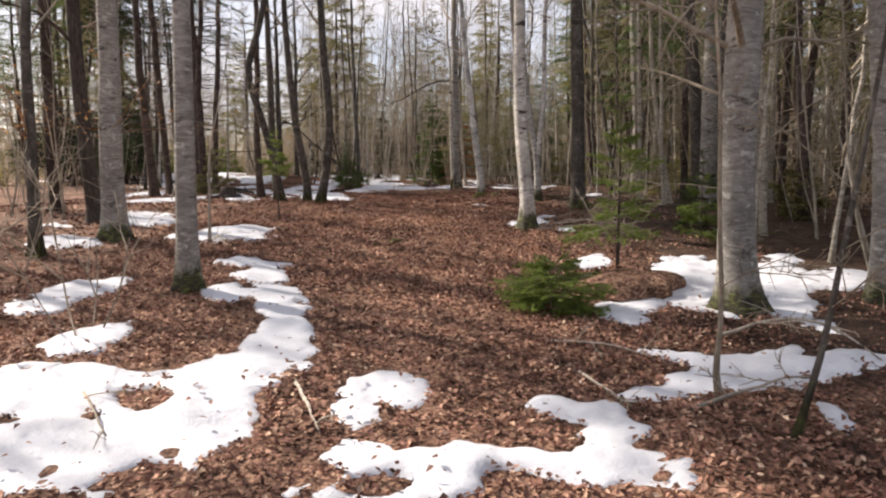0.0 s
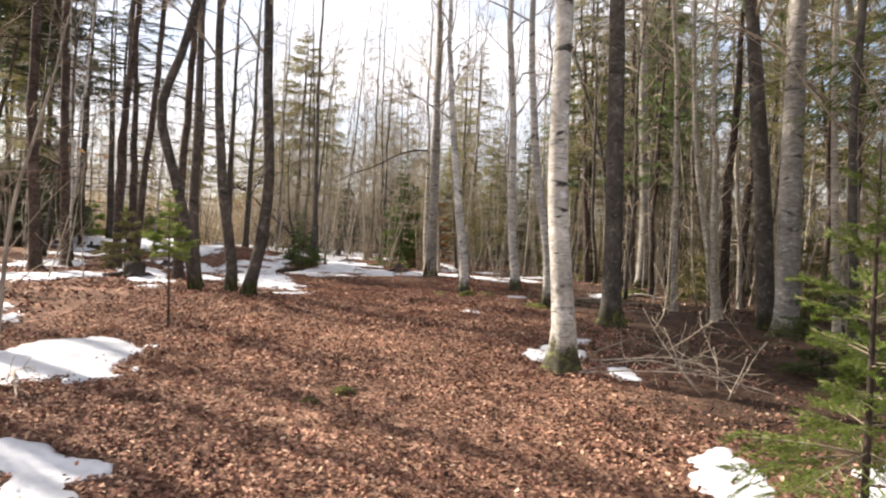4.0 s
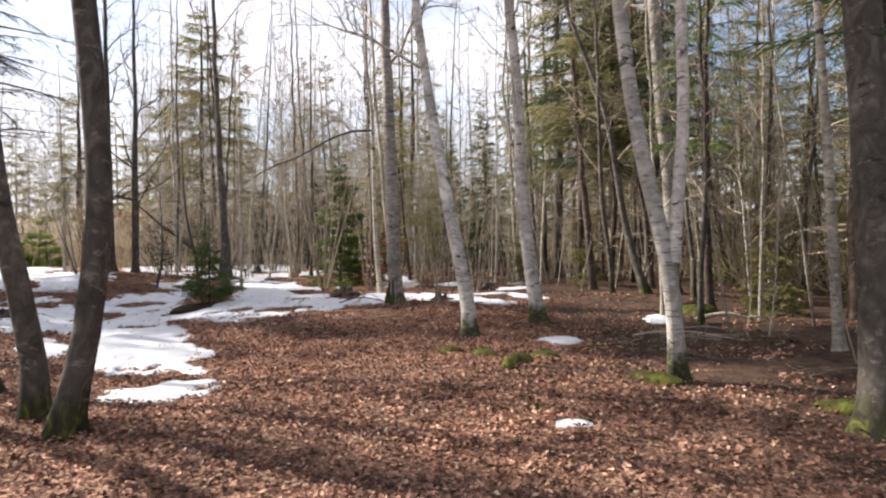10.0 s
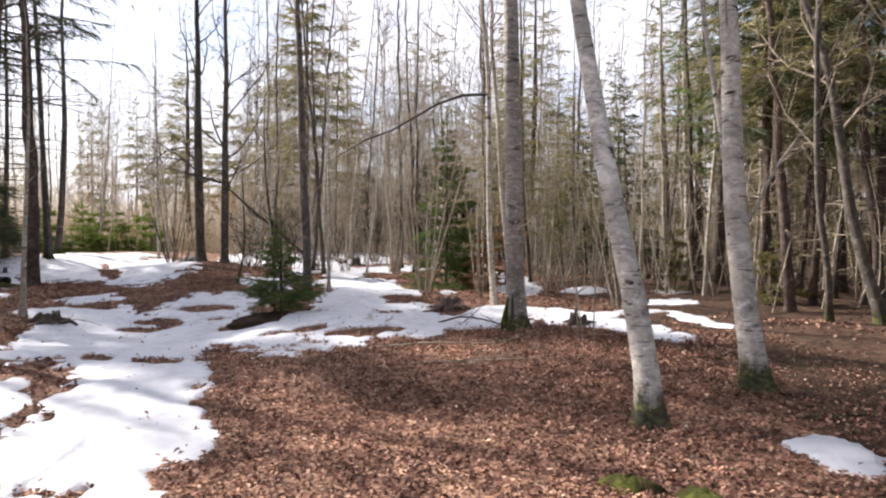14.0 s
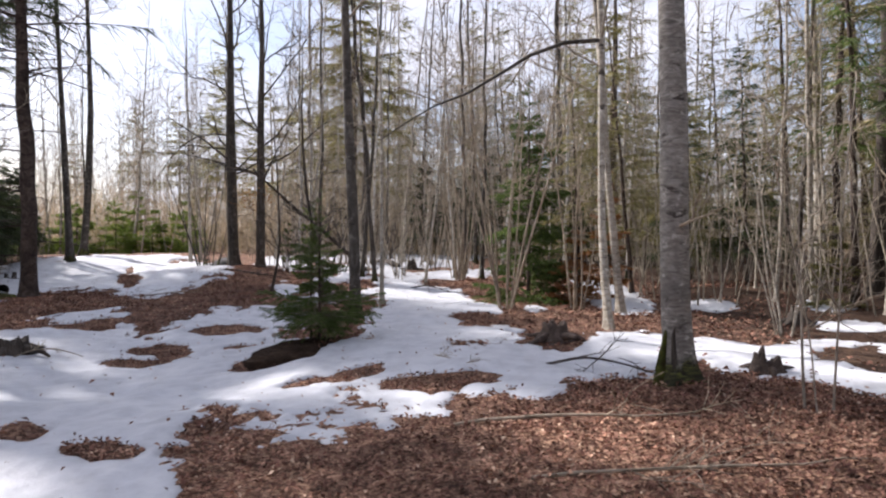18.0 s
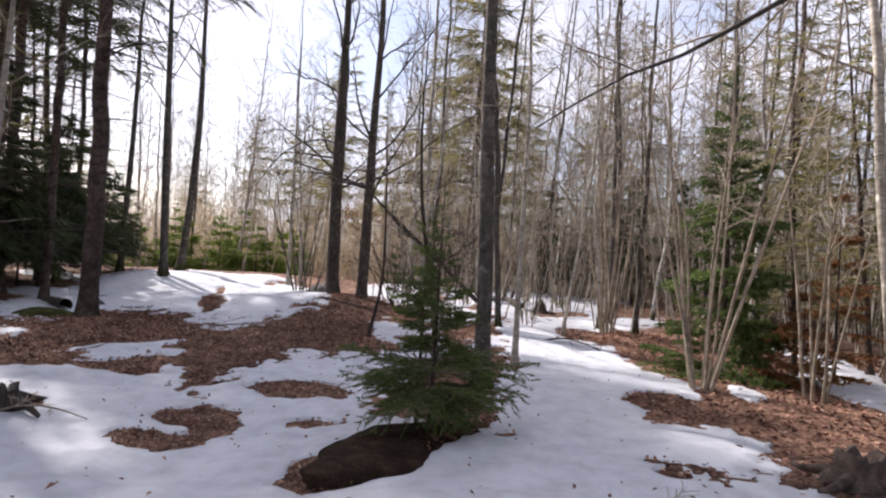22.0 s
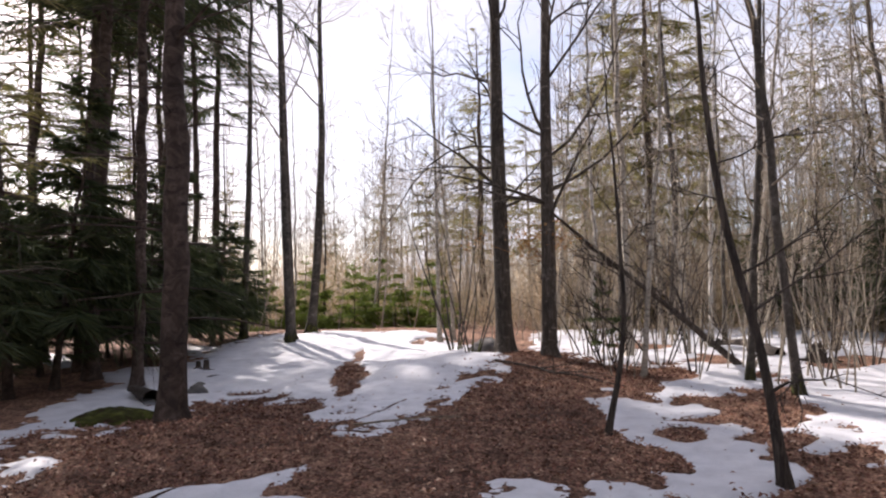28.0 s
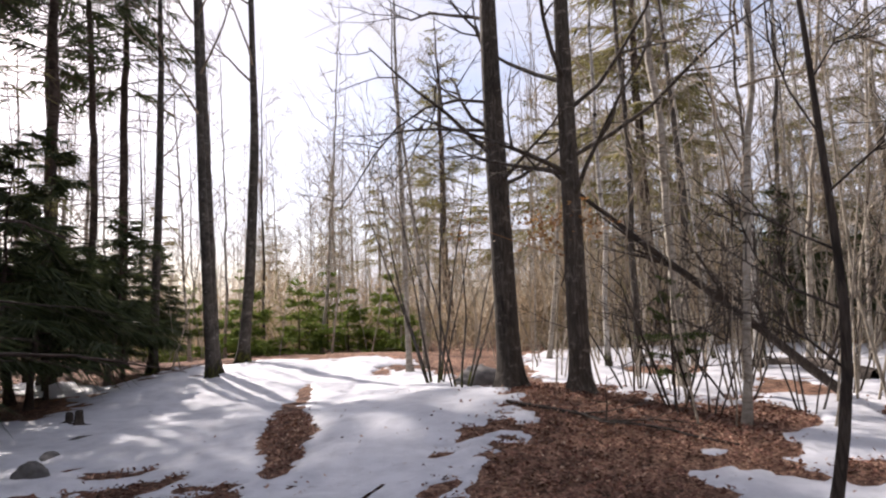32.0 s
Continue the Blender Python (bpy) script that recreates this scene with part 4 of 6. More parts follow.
# ---- trees by the path ----
bare_tree("beech", 2.72, 5.99, 15, 0.17, [(-0.07, 0.04, 1.15), (-0.06, 0.03, 2.05), (-0.05, 0.03, 2.92)], BEECH, "thick grey beech with pale lichen bands and dead lower branches", 1.9, 14, 1)
bare_tree("beech", -2.5, 6.43, 13, 0.1, [(0.01, 0, 1.27), (0.03, 0.01, 2.07), (0.03, 0.01, 2.86)], BEECH, "slim pale grey beech on a leafy hummock", 3.2, 9, 2)
bare_tree("beech", -4.88, 9.83, 15, 0.165, [(-0.01, 0, 1.5), (0.04, 0.02, 2.6), (0.03, 0.01, 3.5)], BEECH, "grey beech with a sunlit edge beside snow", 3.4, 10, 3)
bare_tree("tree", -6.29, 12.01, 15, 0.13, [(-0.09, -0.04, 1.17), (-0.15, -0.08, 2.46), (-0.17, -0.09, 3.9)], DARK, "dark brown leaning trunk behind the beeches", 3.0, 10, 4)
bare_tree("tree", -5.37, 8.68, 11, 0.08, [(0.02, 0.01, 1.51), (0.02, 0.01, 2.59)], GREY, "slim grey-brown tree with dry leaves on its twigs", 1.5, 9, 5)
bare_tree("tree", -3.76, 15.56, 12, 0.092, [(-0.18, -0.08, 1.1), (-0.38, -0.17, 1.9), (-0.62, -0.27, 2.7), (-0.8, -0.35, 3.05), (-0.76, -0.33, 3.25), (-0.4, -0.17, 3.6), (-0.36, -0.16, 4.2)], GREY, "crooked grey-brown tree with a sharp kink in its trunk", 4.2, 8, 6)
bare_tree("tree", -4.24, 17.14, 13, 0.1, [(-0.07, -0.03, 0.83), (-0.15, -0.06, 1.82), (-0.11, -0.05, 2.82), (-0.16, -0.07, 4.16)], GREY, "grey tree with one long spreading root", 3.6, 9, 7)
# Only the stem is known; the high crown is added to shade the stand's floor.
spruce(-5.2, 19.0, 18, 0.1, 9.5, 2.3, "dark straight stem behind the crooked tree, spruce crown added for shade", 8, SHADED, per=16, size=1.5, dead=0.6)
bare_tree("tree", -3.16, 15.59, 13, 0.09, [(-0.03, -0.01, 0.72), (-0.23, -0.08, 1.52), (-0.29, -0.1, 2.32), (-0.37, -0.13, 3.11), (-0.4, -0.14, 3.65)], GREY, "curved dark grey tree leaning away from its neighbour", 3.8, 9, 9)
bare_tree("tree", -2.8, 15.07, 13, 0.1, [(0.14, 0.05, 0.69), (0.26, 0.08, 1.49), (0.23, 0.07, 2.26), (0.17, 0.06, 2.92), (0.12, 0.04, 3.53)], GREY, "curved grey tree sharing a foot with its neighbour", 3.7, 9, 10)
bare_tree("birch", 1.39, 10.91, 14, 0.118, [(0, 0, 0.7), (-0.11, 0.04, 1.34), (-0.15, 0.06, 2.2), (-0.15, 0.06, 3.06)], BIRCH, "white birch with dark scars and a mossy foot", 3.6, 9, 11)
bare_tree("beech", 2.85, 14.0, 15, 0.15, [(-0.01, 0.01, 1.03), (-0.04, 0.03, 2.16), (-0.08, 0.06, 3.32)], GREY, "stout banded grey beech with a dark mossy foot", 3.8, 10, 12)
bare_tree("beech", 5.63, 14.08, 15, 0.175, [(-0.04, 0.03, 2.3), (-0.05, 0.04, 4.54)], BEECH, "stout shaded grey beech at the stand's edge", 4.0, 10, 13)
bare_tree("birch", 1.11, 19.52, 13, 0.108, [(0.01, 0.2, 0.77), (-0.11, 0.45, 1.46), (-0.21, 0.73, 2.27), (-0.28, 1.02, 3.19), (-0.37, 1.25, 3.88)], BIRCH, "leaning white birch with a clean smooth trunk", 3.9, 9, 14)
bare_tree("birch", 2.51, 20.55, 14, 0.118, [(-0.08, 0.03, 0.7), (-0.21, 0.09, 1.66), (-0.24, 0.1, 3.03), (-0.3, 0.12, 4.4)], BIRCH, "pale birch with a mossy swollen foot", 3.6, 10, 15)
bare_tree("birch", 2.25, 15.71, 13, 0.08, [(-0.02, 0.01, 1.14), (-0.15, 0.1, 1.58), (-0.25, 0.16, 2.19), (-0.34, 0.22, 2.95)], BIRCH, "white birch forked into two stems", 3.2, 11, 16, fork=[(-0.02, 0.01, 1.14), (0.03, 0.0, 1.7), (0.13, -0.05, 2.45), (0.08, -0.03, 3.2)])
bare_tree("beech", 0.52, 24.17, 15, 0.15, [(-0.05, 0.01, 1.3), (-0.05, 0.01, 2.57), (-0.1, 0.02, 3.83)], BEECH, "straight smooth grey beech with a split hollow foot", 4.4, 9, 17)
bare_tree("tree", -3.63, 28.8, 15, 0.095, [(-0.04, -0.01, 1.7), (-0.12, -0.02, 3.2), (-0.16, -0.02, 4.8)], GREY, "straight grey-brown tree behind the young spruce", 4.5, 10, 18)
bare_tree("sapling", -3.44, 30.42, 8, 0.045, [(0, 0, 1.94), (-0.01, 0, 4.09)], POLE, "thin pale sapling standing in snow", 2.2, 8, 19)
bare_tree("oak", -8.97, 36.92, 14, 0.165, [(-0.05, -0.02, 2.48), (-0.08, -0.03, 4.67), (-0.07, -0.02, 6.93)], OAK, "dark thick-barked oak on the leafy mound", 2.4, 17, 20, reach=1.0)
bare_tree("oak", -7.99, 36.45, 14, 0.13, [(0.02, 0.01, 2.29), (0.02, 0.01, 4.34), (0.07, 0.02, 6.44)], OAK, "dark oak with rising limbs on the leafy mound", 2.2, 16, 21, reach=1.0)
bare_tree("tree", -15.64, 39.28, 16, 0.12, [(-0.11, -0.08, 3.49), (-0.23, -0.18, 7.34)], GREY, "slender tall tree at the end of the clearing", 6.0, 9, 22)
bare_tree("tree", -16.42, 41.24, 16, 0.135, [(0.14, 0.1, 2.02), (0.24, 0.17, 5.43), (0.16, 0.11, 9.83)], GREY, "slender swaying tree at the end of the clearing", 6.0, 9, 23)
bare_tree("beech", 7.08, 24.48, 16, 0.19, [(0.03, -0.02, 2.23), (-0.12, 0.08, 4.41), (-0.2, 0.13, 6.06)], BEECH, "stout smooth grey beech at the stand's edge", 5.0, 9, 24)
bare_tree("tree", 6.45, 24.5, 12, 0.095, [(-0.39, 0.24, 1.55), (-0.66, 0.41, 4.01), (-0.93, 0.58, 5.16), (-1.25, 0.78, 6.1)], GREY, "leaning dark tree with dead side branches", 2.6, 10, 25)
bare_tree("birch", 0.45, 27.47, 13, 0.065, [(-0.12, 0.04, 1.39), (-0.13, 0.04, 2.89), (-0.13, 0.04, 4.1)], POLE, "slim pale birch in the snow", 3.0, 8, 26)
bare_tree("birch", 1.01, 29.42, 14, 0.07, [(-0.25, 0.08, 2.57), (-0.33, 0.11, 4.12)], POLE, "slim grey birch beyond the snow", 3.5, 8, 27)
bare_tree("beech", 4.23, 6.32, 14, 0.11, [(-0.01, 0.01, 1.28), (-0.09, 0.07, 2.27), (-0.15, 0.12, 3.01)], BEECH, "lichen-spotted beech in shade", 3.2, 9, 28)
bare_tree("beech", 4.5, 6.25, 13, 0.08, [(0.1, -0.05, 0.95), (0.18, -0.1, 1.9), (0.24, -0.13, 2.85)], BEECH, "slim leaning beech beside a thicker one", 3.0, 8, 29)
bare_tree("sapling", -6.2, 32.02, 4.5, 0.03, [(0.1, 0.01, 0.55), (0.21, 0.01, 1.01), (0.19, 0.01, 1.65), (0.16, 0.01, 2.32)], DARK, "crooked dark sapling at the edge of the mound", 0.9, 10, 30, 0.8)
bare_tree("sapling", -4.67, 30.74, 5.5, 0.042, [(-0.1, 0, 1.02), (-0.27, 0.01, 1.68), (-0.37, 0.02, 2.23), (-0.45, 0.02, 3.31)], DARK, "bent dark sapling with low side shoots", 0.5, 10, 31, 0.8)
bare_tree("tree", 5.78, 14.9, 14, 0.15, [(-0.18, 0.08, 2.54), (-0.35, 0.15, 4.33)], GREY, "grey leaning tree in the stand", 3.8, 9, 32)
bare_tree("sapling", -8.6, 26.55, 6, 0.055, [(0.03, 0, 1.2), (0.08, 0.02, 2.6), (0.12, 0.04, 4)], POLE, "thin pale sapling by a dark root mound", 1.8, 7, 34)
bare_tree("tree", 5.97, 13.4, 12, 0.056, [(-0.09, 0.07, 1.96), (-0.16, 0.13, 4.22)], POLE, "thin pale pole tree in the stand", 2.4, 8, 35)
bare_tree("tree", 5.53, 16.1, 12, 0.06, [(-0.26, 0.17, 1.56), (-0.45, 0.3, 3.01), (-0.54, 0.37, 4.55)], POLE, "thin leaning pale tree in the stand", 2.6, 8, 36)
bare_tree("tree", 6.77, 14.21, 13, 0.078, [(-0.05, 0.05, 1.98), (-0.12, 0.11, 4.32)], POLE, "pale pole tree in the stand", 3, 8, 37)
bare_tree("tree", 5.02, 16.92, 13, 0.06, [(-0.07, 0.04, 2.47), (-0.15, 0.09, 4.71)], POLE, "thin pale pole tree in the stand", 3, 8, 38)
bare_tree("tree", 7.71, 36.34, 15, 0.107, [(-0.03, 0.02, 3.04), (-0.12, 0.06, 6.06)], POLE, "pale slender tree in the stand", 4, 8, 39)
bare_tree("tree", 7.26, 32.88, 15, 0.18, [(0.11, -0.06, 2.75), (0.17, -0.1, 5.74)], DARK, "thick dark tree in the stand", 4, 10, 40)
bare_tree("tree", -15.21, 38.67, 15, 0.1, [(-0.16, -0.12, 4.01), (-0.25, -0.19, 7.45)], GREY, "slender tree at the end of the clearing", 4.5, 9, 41)
bare_tree("tree", -17.5, 39.6, 15, 0.1, [(0.07, 0.06, 4.08), (0.08, 0.06, 6.78)], GREY, "slender tree at the end of the clearing", 4.5, 9, 42)
bare_tree("tree", -6.81, 45.45, 14, 0.11, [(0.28, 0, 3.73), (0.05, 0, 8.93)], GREY, "straight brown tree beyond the mound", 4, 10, 43)
bare_tree("sapling", -11.72, 39.98, 10, 0.06, [(-0.03, -0.01, 3.38), (-0.08, -0.03, 6.25)], POLE, "thin sapling beside the snowy path", 1.8, 9, 44)
bare_tree("sapling", -11.64, 40.69, 9, 0.05, [(-0.09, -0.03, 2.27), (-0.25, -0.1, 4.03)], POLE, "thin sapling beside the snowy path", 1.6, 9, 45)
bare_tree("sapling", -3.36, 9.5, 3.6, 0.02, [(0.0, 0.0, 0.5), (0.05, 0.0, 0.95), (-0.03, 0.0, 1.2), (0.12, 0.0, 1.7), (0.25, 0.0, 2.1)], DEAD, "thin pale crooked sapling by a snow patch", 0.5, 7, 48, 0.7)
bare_tree("sapling", 1.73, 4.01, 4.5, 0.016, [(-0.06, 0.03, 0.3), (0.02, 0, 0.45), (-0.05, 0.02, 1.0), (-0.06, 0.03, 1.8)], TWIG, "thin pale crooked sapling in front of the beech", 0.4, 6, 46, 0.7)
bare_tree("sapling", 1.85, 3.36, 4.2, 0.017, [(0.07, 0.02, 0.25), (0.14, 0.02, 0.5), (0.2, 0.03, 0.95), (0.3, 0.05, 1.5), (0.4, 0.05, 2.3)], GREY, "thin pale leaning sapling by the snow", 0.4, 7, 47, 0.7)
spruce(-11.24, 31.14, 14.5, 0.165, 5.4, 2.9, "tall dark spruce with drooping sprays high on its trunk", 50, SHADED, per=14)
spruce(-14.1, 33.12, 17, 0.1, 6.5, 2.0, "slim dark spruce at the edge of the thicket", 51, SHADED, dead=1.3)
spruce(-16.2, 33.9, 18, 0.15, 6.5, 2.3, "stout dark spruce trunk in the thicket", 59, SHADED, per=16, size=1.4, dead=1.4)
spruce(-17.3, 34.5, 18, 0.14, 6.5, 2.3, "stout dark spruce trunk in the thicket", 52, SHADED, per=16, size=1.4, dead=1.4)

# Unseen spruce, added to shade the ground right of the start.
spruce(-9.4, 9.6, 12, 0.12, 8.8, 1.7, "tall bare-stemmed spruce with a high dark crown, added for shade", 53, SHADED, per=16, dead=0.7)
spruce(-10.1, 27.34, 17.0, 0.13, 8.8, 2.4, "dark spruce with drooping boughs over patchy snow", 55, SHADED, per=20, gap=0.4)
# Two spruces added where their crowns shade the snow and the oaks' mound.
spruce(-19.6, 38.8, 18, 0.15, 6.5, 2.2, "tall dark spruce beside the snowy path, added to shade it", 57, SHADED, per=13, size=1.4)
spruce(-20.6, 41.8, 18, 0.14, 7.0, 2.2, "tall dark spruce beside the snowy path, added to shade it", 58, SHADED, per=13, size=1.4)

# ---- young spruces ----
young_spruce(-3.73, 26.7, 2.25, 1.05, "young green spruce with a dense skirt over a root mound", 60, MID, 1.1, 0.11, whorl=9, skirt=0.55, low=0.2)
young_spruce(-4.0, 27.25, 2.1, 0.6, "thin airy young spruce behind a denser one", 73, FRESH, 0.9, 0.2, airy=0.3, low=0.8)
young_spruce(1.9, 7.15, 1.9, 0.7, "airy light green young spruce on a leafy mound", 61, FRESH, 1.15, 0.14, airy=0.12, low=0.42, whorl=8)
young_spruce(1.02, 6.05, 0.5, 0.72, "low bushy green spruce shoot on the ground", 62, FRESH, 1.1, 0.06, low=0.06, whorl=11)
young_spruce(-3.04, 12.3, 1.65, 0.62, "small fresh green spruce with a bare lower stem", 63, FRESH, 0.9, 0.11, (-0.05, -0.1), airy=0.1, low=0.85, whorl=8)
young_spruce(-0.5, 31.5, 4.8, 1.3, "airy bright green spruce behind bare shoots", 64, MID, 0.3, 0.23, whorl=8, airy=0.28)
young_spruce(0.45, 31.0, 1.5, 0.95, "low spruce with rusty dying needles beside the green one", 65, RUST, 0.3, 0.2, airy=0.2)
young_spruce(1.1, 31.8, 3.0, 0.9, "sparse rusty spruce with bare gaps", 66, RUST, 0.25, 0.3, airy=0.5)

trees = {(round(o.location.x, 2), round(o.location.y, 2)): o for o in scene.objects if o.type == "EMPTY" and o.parent is None}
o1, o2, bj, bo = trees[(-8.97, 36.92)], trees[(-7.99, 36.45)], trees[(2.72, 5.99)], trees[(0.52, 24.17)]
extra_limb(o1, 4.0, (-0.94, -0.3, 0.12), 2.9, 0.026, 1)
extra_limb(o1, 3.4, (-0.9, -0.5, -0.05), 1.8, 0.03, 2)
extra_limb(o1, 2.6, (0.8, -0.5, 0.5), 1.6, 0.03, 3)
extra_limb(o2, 2.9, (0.94, 0.1, 0.35), 3.4, 0.032, 4, rise=0.12)
extra_limb(o2, 3.5, (0.9, 0.3, 0.9), 3.2, 0.032, 5, rise=0.06)
extra_limb(o2, 4.9, (0.85, -0.1, 0.75), 3.0, 0.03, 6, rise=0.02)
extra_limb(o2, 2.6, (-0.9, -0.2, 0.7), 1.6, 0.035, 7)
extra_limb(bj, 2.3, (-0.95, -0.1, 0.25), 1.8, 0.03, 8, rise=-0.03)
extra_limb(bj, 2.0, (-0.8, 0.5, 0.1), 1.3, 0.022, 9, rise=-0.05)
extra_limb(bj, 2.6, (-0.7, -0.7, 0.3), 1.6, 0.03, 10)
extra_limb(bj, 2.4, (0.8, -0.4, 0.3), 1.4, 0.025, 11)
extra_limb(trees[(0.45, 27.47)], 4.3, (-0.95, 0.05, -0.05), 3.8, 0.035, 12, GREY, rise=-0.03)
extra_limb(trees[(2.51, 20.55)], 1.7, (-0.42, 0.1, 1.0), 3.4, 0.04, 14, BIRCH, rise=0.02)
extra_limb(trees[(2.51, 20.55)], 1.5, (0.7, -0.2, 0.8), 1.6, 0.02, 15, BIRCH, rise=0.02)
extra_limb(bo, 1.6, (0.3, -0.9, 0.2), 0.9, 0.02, 13)

# the straight beech's split foot: a solid dark strip for the hollow's shade
g = Geo()
ln = np.array([(-0.1, -0.14, 0.02), (-0.085, -0.13, 0.2), (-0.08, -0.11, 0.45), (-0.06, -0.105, 0.7), (-0.05, -0.1, 0.85)])
g.tube(ln, [0.025, 0.042, 0.036, 0.024, 0.005], 8)
part("hollow", g, DARK, bo, "dark strip for the shade inside the split foot")
g = Geo()
ln = np.array([(-0.2, -0.1, -0.05), (-0.2, -0.1, 0.15), (-0.17, -0.09, 0.35), (-0.12, -0.08, 0.6)])
g.tube(ln, [0.08, 0.05, 0.03, 0.008], 8)
part("root_flare", g, MOSS, bo, "bright mossy root")
# ---- the stands of trees around ----
NAMED = np.array([(o.location.x, o.location.y) for o in scene.objects if o.parent is None and o.type == "EMPTY"])
WALK = np.array([(0.3, -6), (0, 0), (-0.5, 6), (-0.9, 9), (-0.65, 14), (-1.2, 17), (-1.75, 19.3), (-2.75, 21.8), (-4.9, 25), (-6.8, 28.2), (-9, 32.5), (-12.5, 37.5), (-16.5, 43)])


def from_walk(x, y):
    p = np.array((x, y))
    best = 99.0
    for a, b in zip(WALK[:-1], WALK[1:]):
        f = np.clip((p - a).dot(b - a) / (b - a).dot(b - a), 0, 1)
        best = min(best, float(np.linalg.norm(p - a - f * (b - a))))
    return best


def scatter(rng, n, x0, x1, y0, y1, apart, clear, taken):
    out = []
    for _ in range(n * 12):
        if len(out) >= n:
            break
        x, y = rng.uniform(x0, x1), rng.uniform(y0, y1)
        if from_walk(x, y) < clear or (len(taken) and np.min(np.hypot(*(np.array(taken) - (x, y)).T)) < apart):
            continue
        taken.append((x, y))
        out.append((x, y))
    return out


def pole_kind(seed, height, r, mat, first, limbs, label, level=1, reach=0.8):
    ob = bare_tree("tree", 0, 0, height, r, [], mat, label, first, 0, seed, sides=8)
    rng = np.random.default_rng(seed + 900)
    g = Geo()
    for i in range(limbs):
        h = first + (height * 0.97 - first) * ((i + rng.uniform(0, 0.9)) / limbs) ** 1.1
        az = rng.uniform(0, 6.283)
        branch(g, rng, (0, 0, h), (math.cos(az), math.sin(az), rng.uniform(0.3, 1.3)), reach * rng.uniform(0.5, 1.2) * (0.6 + 0.16 * (height - h)), 0.016, level, 4, 0.06)
    tagged(part("crown", g, TWIG, ob, "thin leafless twigs"), kind="stuff")
    return ob


def spruce_kind(seed, height, r, live, spread_r, label, mat, **kw):
    return spruce(0, 0, height, r, live, spread_r, label, seed, mat, **kw)


KINDS = {
    "pole": [pole_kind(200 + i, 8.5 + 1.3 * i, 0.026 + 0.01 * i, (POLE, POLE, BIRCH, POLE, GREY)[i], 1.2 + 0.4 * i, 20, ("thin pale leafless pole tree", "slim grey leafless tree", "slim white birch", "slim pale leafless tree", "grey leafless tree")[i] + " in the stand", 1) for i in range(5)],
    "stand_pole": [pole_kind(260 + i, 9 + 1.2 * i, 0.03 + 0.01 * i, (POLE, POLE, GREY, POLE)[i], 1.2 + 0.4 * i, 22, ("thin pale leafless tree", "slim pale leafless tree", "slim grey leafless tree", "pale lichen-spotted leafless tree")[i] + " in the stand", 1) for i in range(4)],
    "shade_spruce": [spruce_kind(280 + i, 18 + i, 0.115, 10.0, 1.9, "tall straight spruce with a high dense crown added for shade", SHADED, gap=0.4, per=18, size=2.0, dead=0.9) for i in range(2)],
    "spruce": [spruce_kind(220 + i, 11 + 1.5 * i, 0.08 + 0.012 * i, 2.8 + 0.8 * i, 1.5, "spruce with dead lower branches and a sparse crown", (SUNLIT, MID, SUNLIT)[i], gap=0.5, per=9) for i in range(3)],
    "stand_spruce": [spruce_kind(240 + i, 9 + 2 * i, 0.08, 1.4 + 0.8 * i, 1.6, "olive spruce in the stand with dry lower branches", SUNLIT, gap=0.42, per=11, size=1.15) for i in range(2)],
    "low_thicket": [spruce_kind(290 + i, 3.2 + i, 0.05, 0.3, 1.15, "low dense dark spruce branched to the snow", SHADED, gap=0.2, per=48, size=1.25) for i in range(2)],
    "dark_spruce": [spruce_kind(295 + i, 13 + 2 * i, 0.12, 3.2 + i, 1.9, "tall dark spruce with hanging shaded boughs", SHADED, gap=0.4, per=17, size=1.35, dead=1.5) for i in range(2)],
    "thicket": [spruce_kind(230 + i, 7 + 2 * i, 0.075, 0.4, 1.5, "dense dark spruce branched to the ground", SHADED, gap=0.3, per=15, size=1.25, dead=2.0) for i in range(2)],
}
taken = [tuple(p) for p in NAMED]
rng = np.random.default_rng(5)


def plant(kind, spots, lo=0.85, hi=1.2, group="trees of the stand"):
    for x, y in spots:
        src = KINDS[kind][int(rng.integers(0, len(KINDS[kind])))]
        s = rng.uniform(lo, hi)
        c = copy_thing(src, pose(x, y, float(ground_z(x, y)), rng.normal(0, 2.6), rng.normal(0, 2.6), rng.uniform(0, 360)) @ Matrix.Scale(s, 4))
        tagged(c, group=group)


taken += [(-5.5, 34.5), (-4.5, 36.5), (-3.5, 33.5), (-5.5, 38.5), (-3.5, 38.5), (-2.0, 34.5), (-6.5, 41.0), (-4.5, 41.0), (-2.0, 40.5)]
plant("stand_pole", scatter(rng, 85, 4.6, 15, 4, 34, 0.7, 4.6, taken))
plant("spruce", scatter(rng, 30, 6.5, 17, 4, 36, 1.0, 5.8, taken))
plant("spruce", scatter(rng, 16, 5.8, 9.5, 9, 32, 1.1, 5.6, taken), 0.8, 1.1)
plant("stand_spruce", scatter(rng, 34, 7.0, 20, 8, 42, 1.3, 6.5, taken), 0.8, 1.3)
plant("stand_spruce", scatter(rng, 12, 7.5, 17, 8, 36, 1.2, 7, taken), 0.3, 0.6)
plant("stand_spruce", scatter(rng, 14, 2.5, 12, 30, 46, 1.2, 6, taken), 0.3, 0.6)
plant("pole", scatter(rng, 80, -11, 8, 34, 50, 0.8, 3.6, taken))
plant("stand_spruce", scatter(rng, 6, -3, 9, 42, 54, 1.5, 5, taken))
plant("pole", scatter(rng, 24, -17, -5.5, 6, 30, 1.0, 4.5, taken))
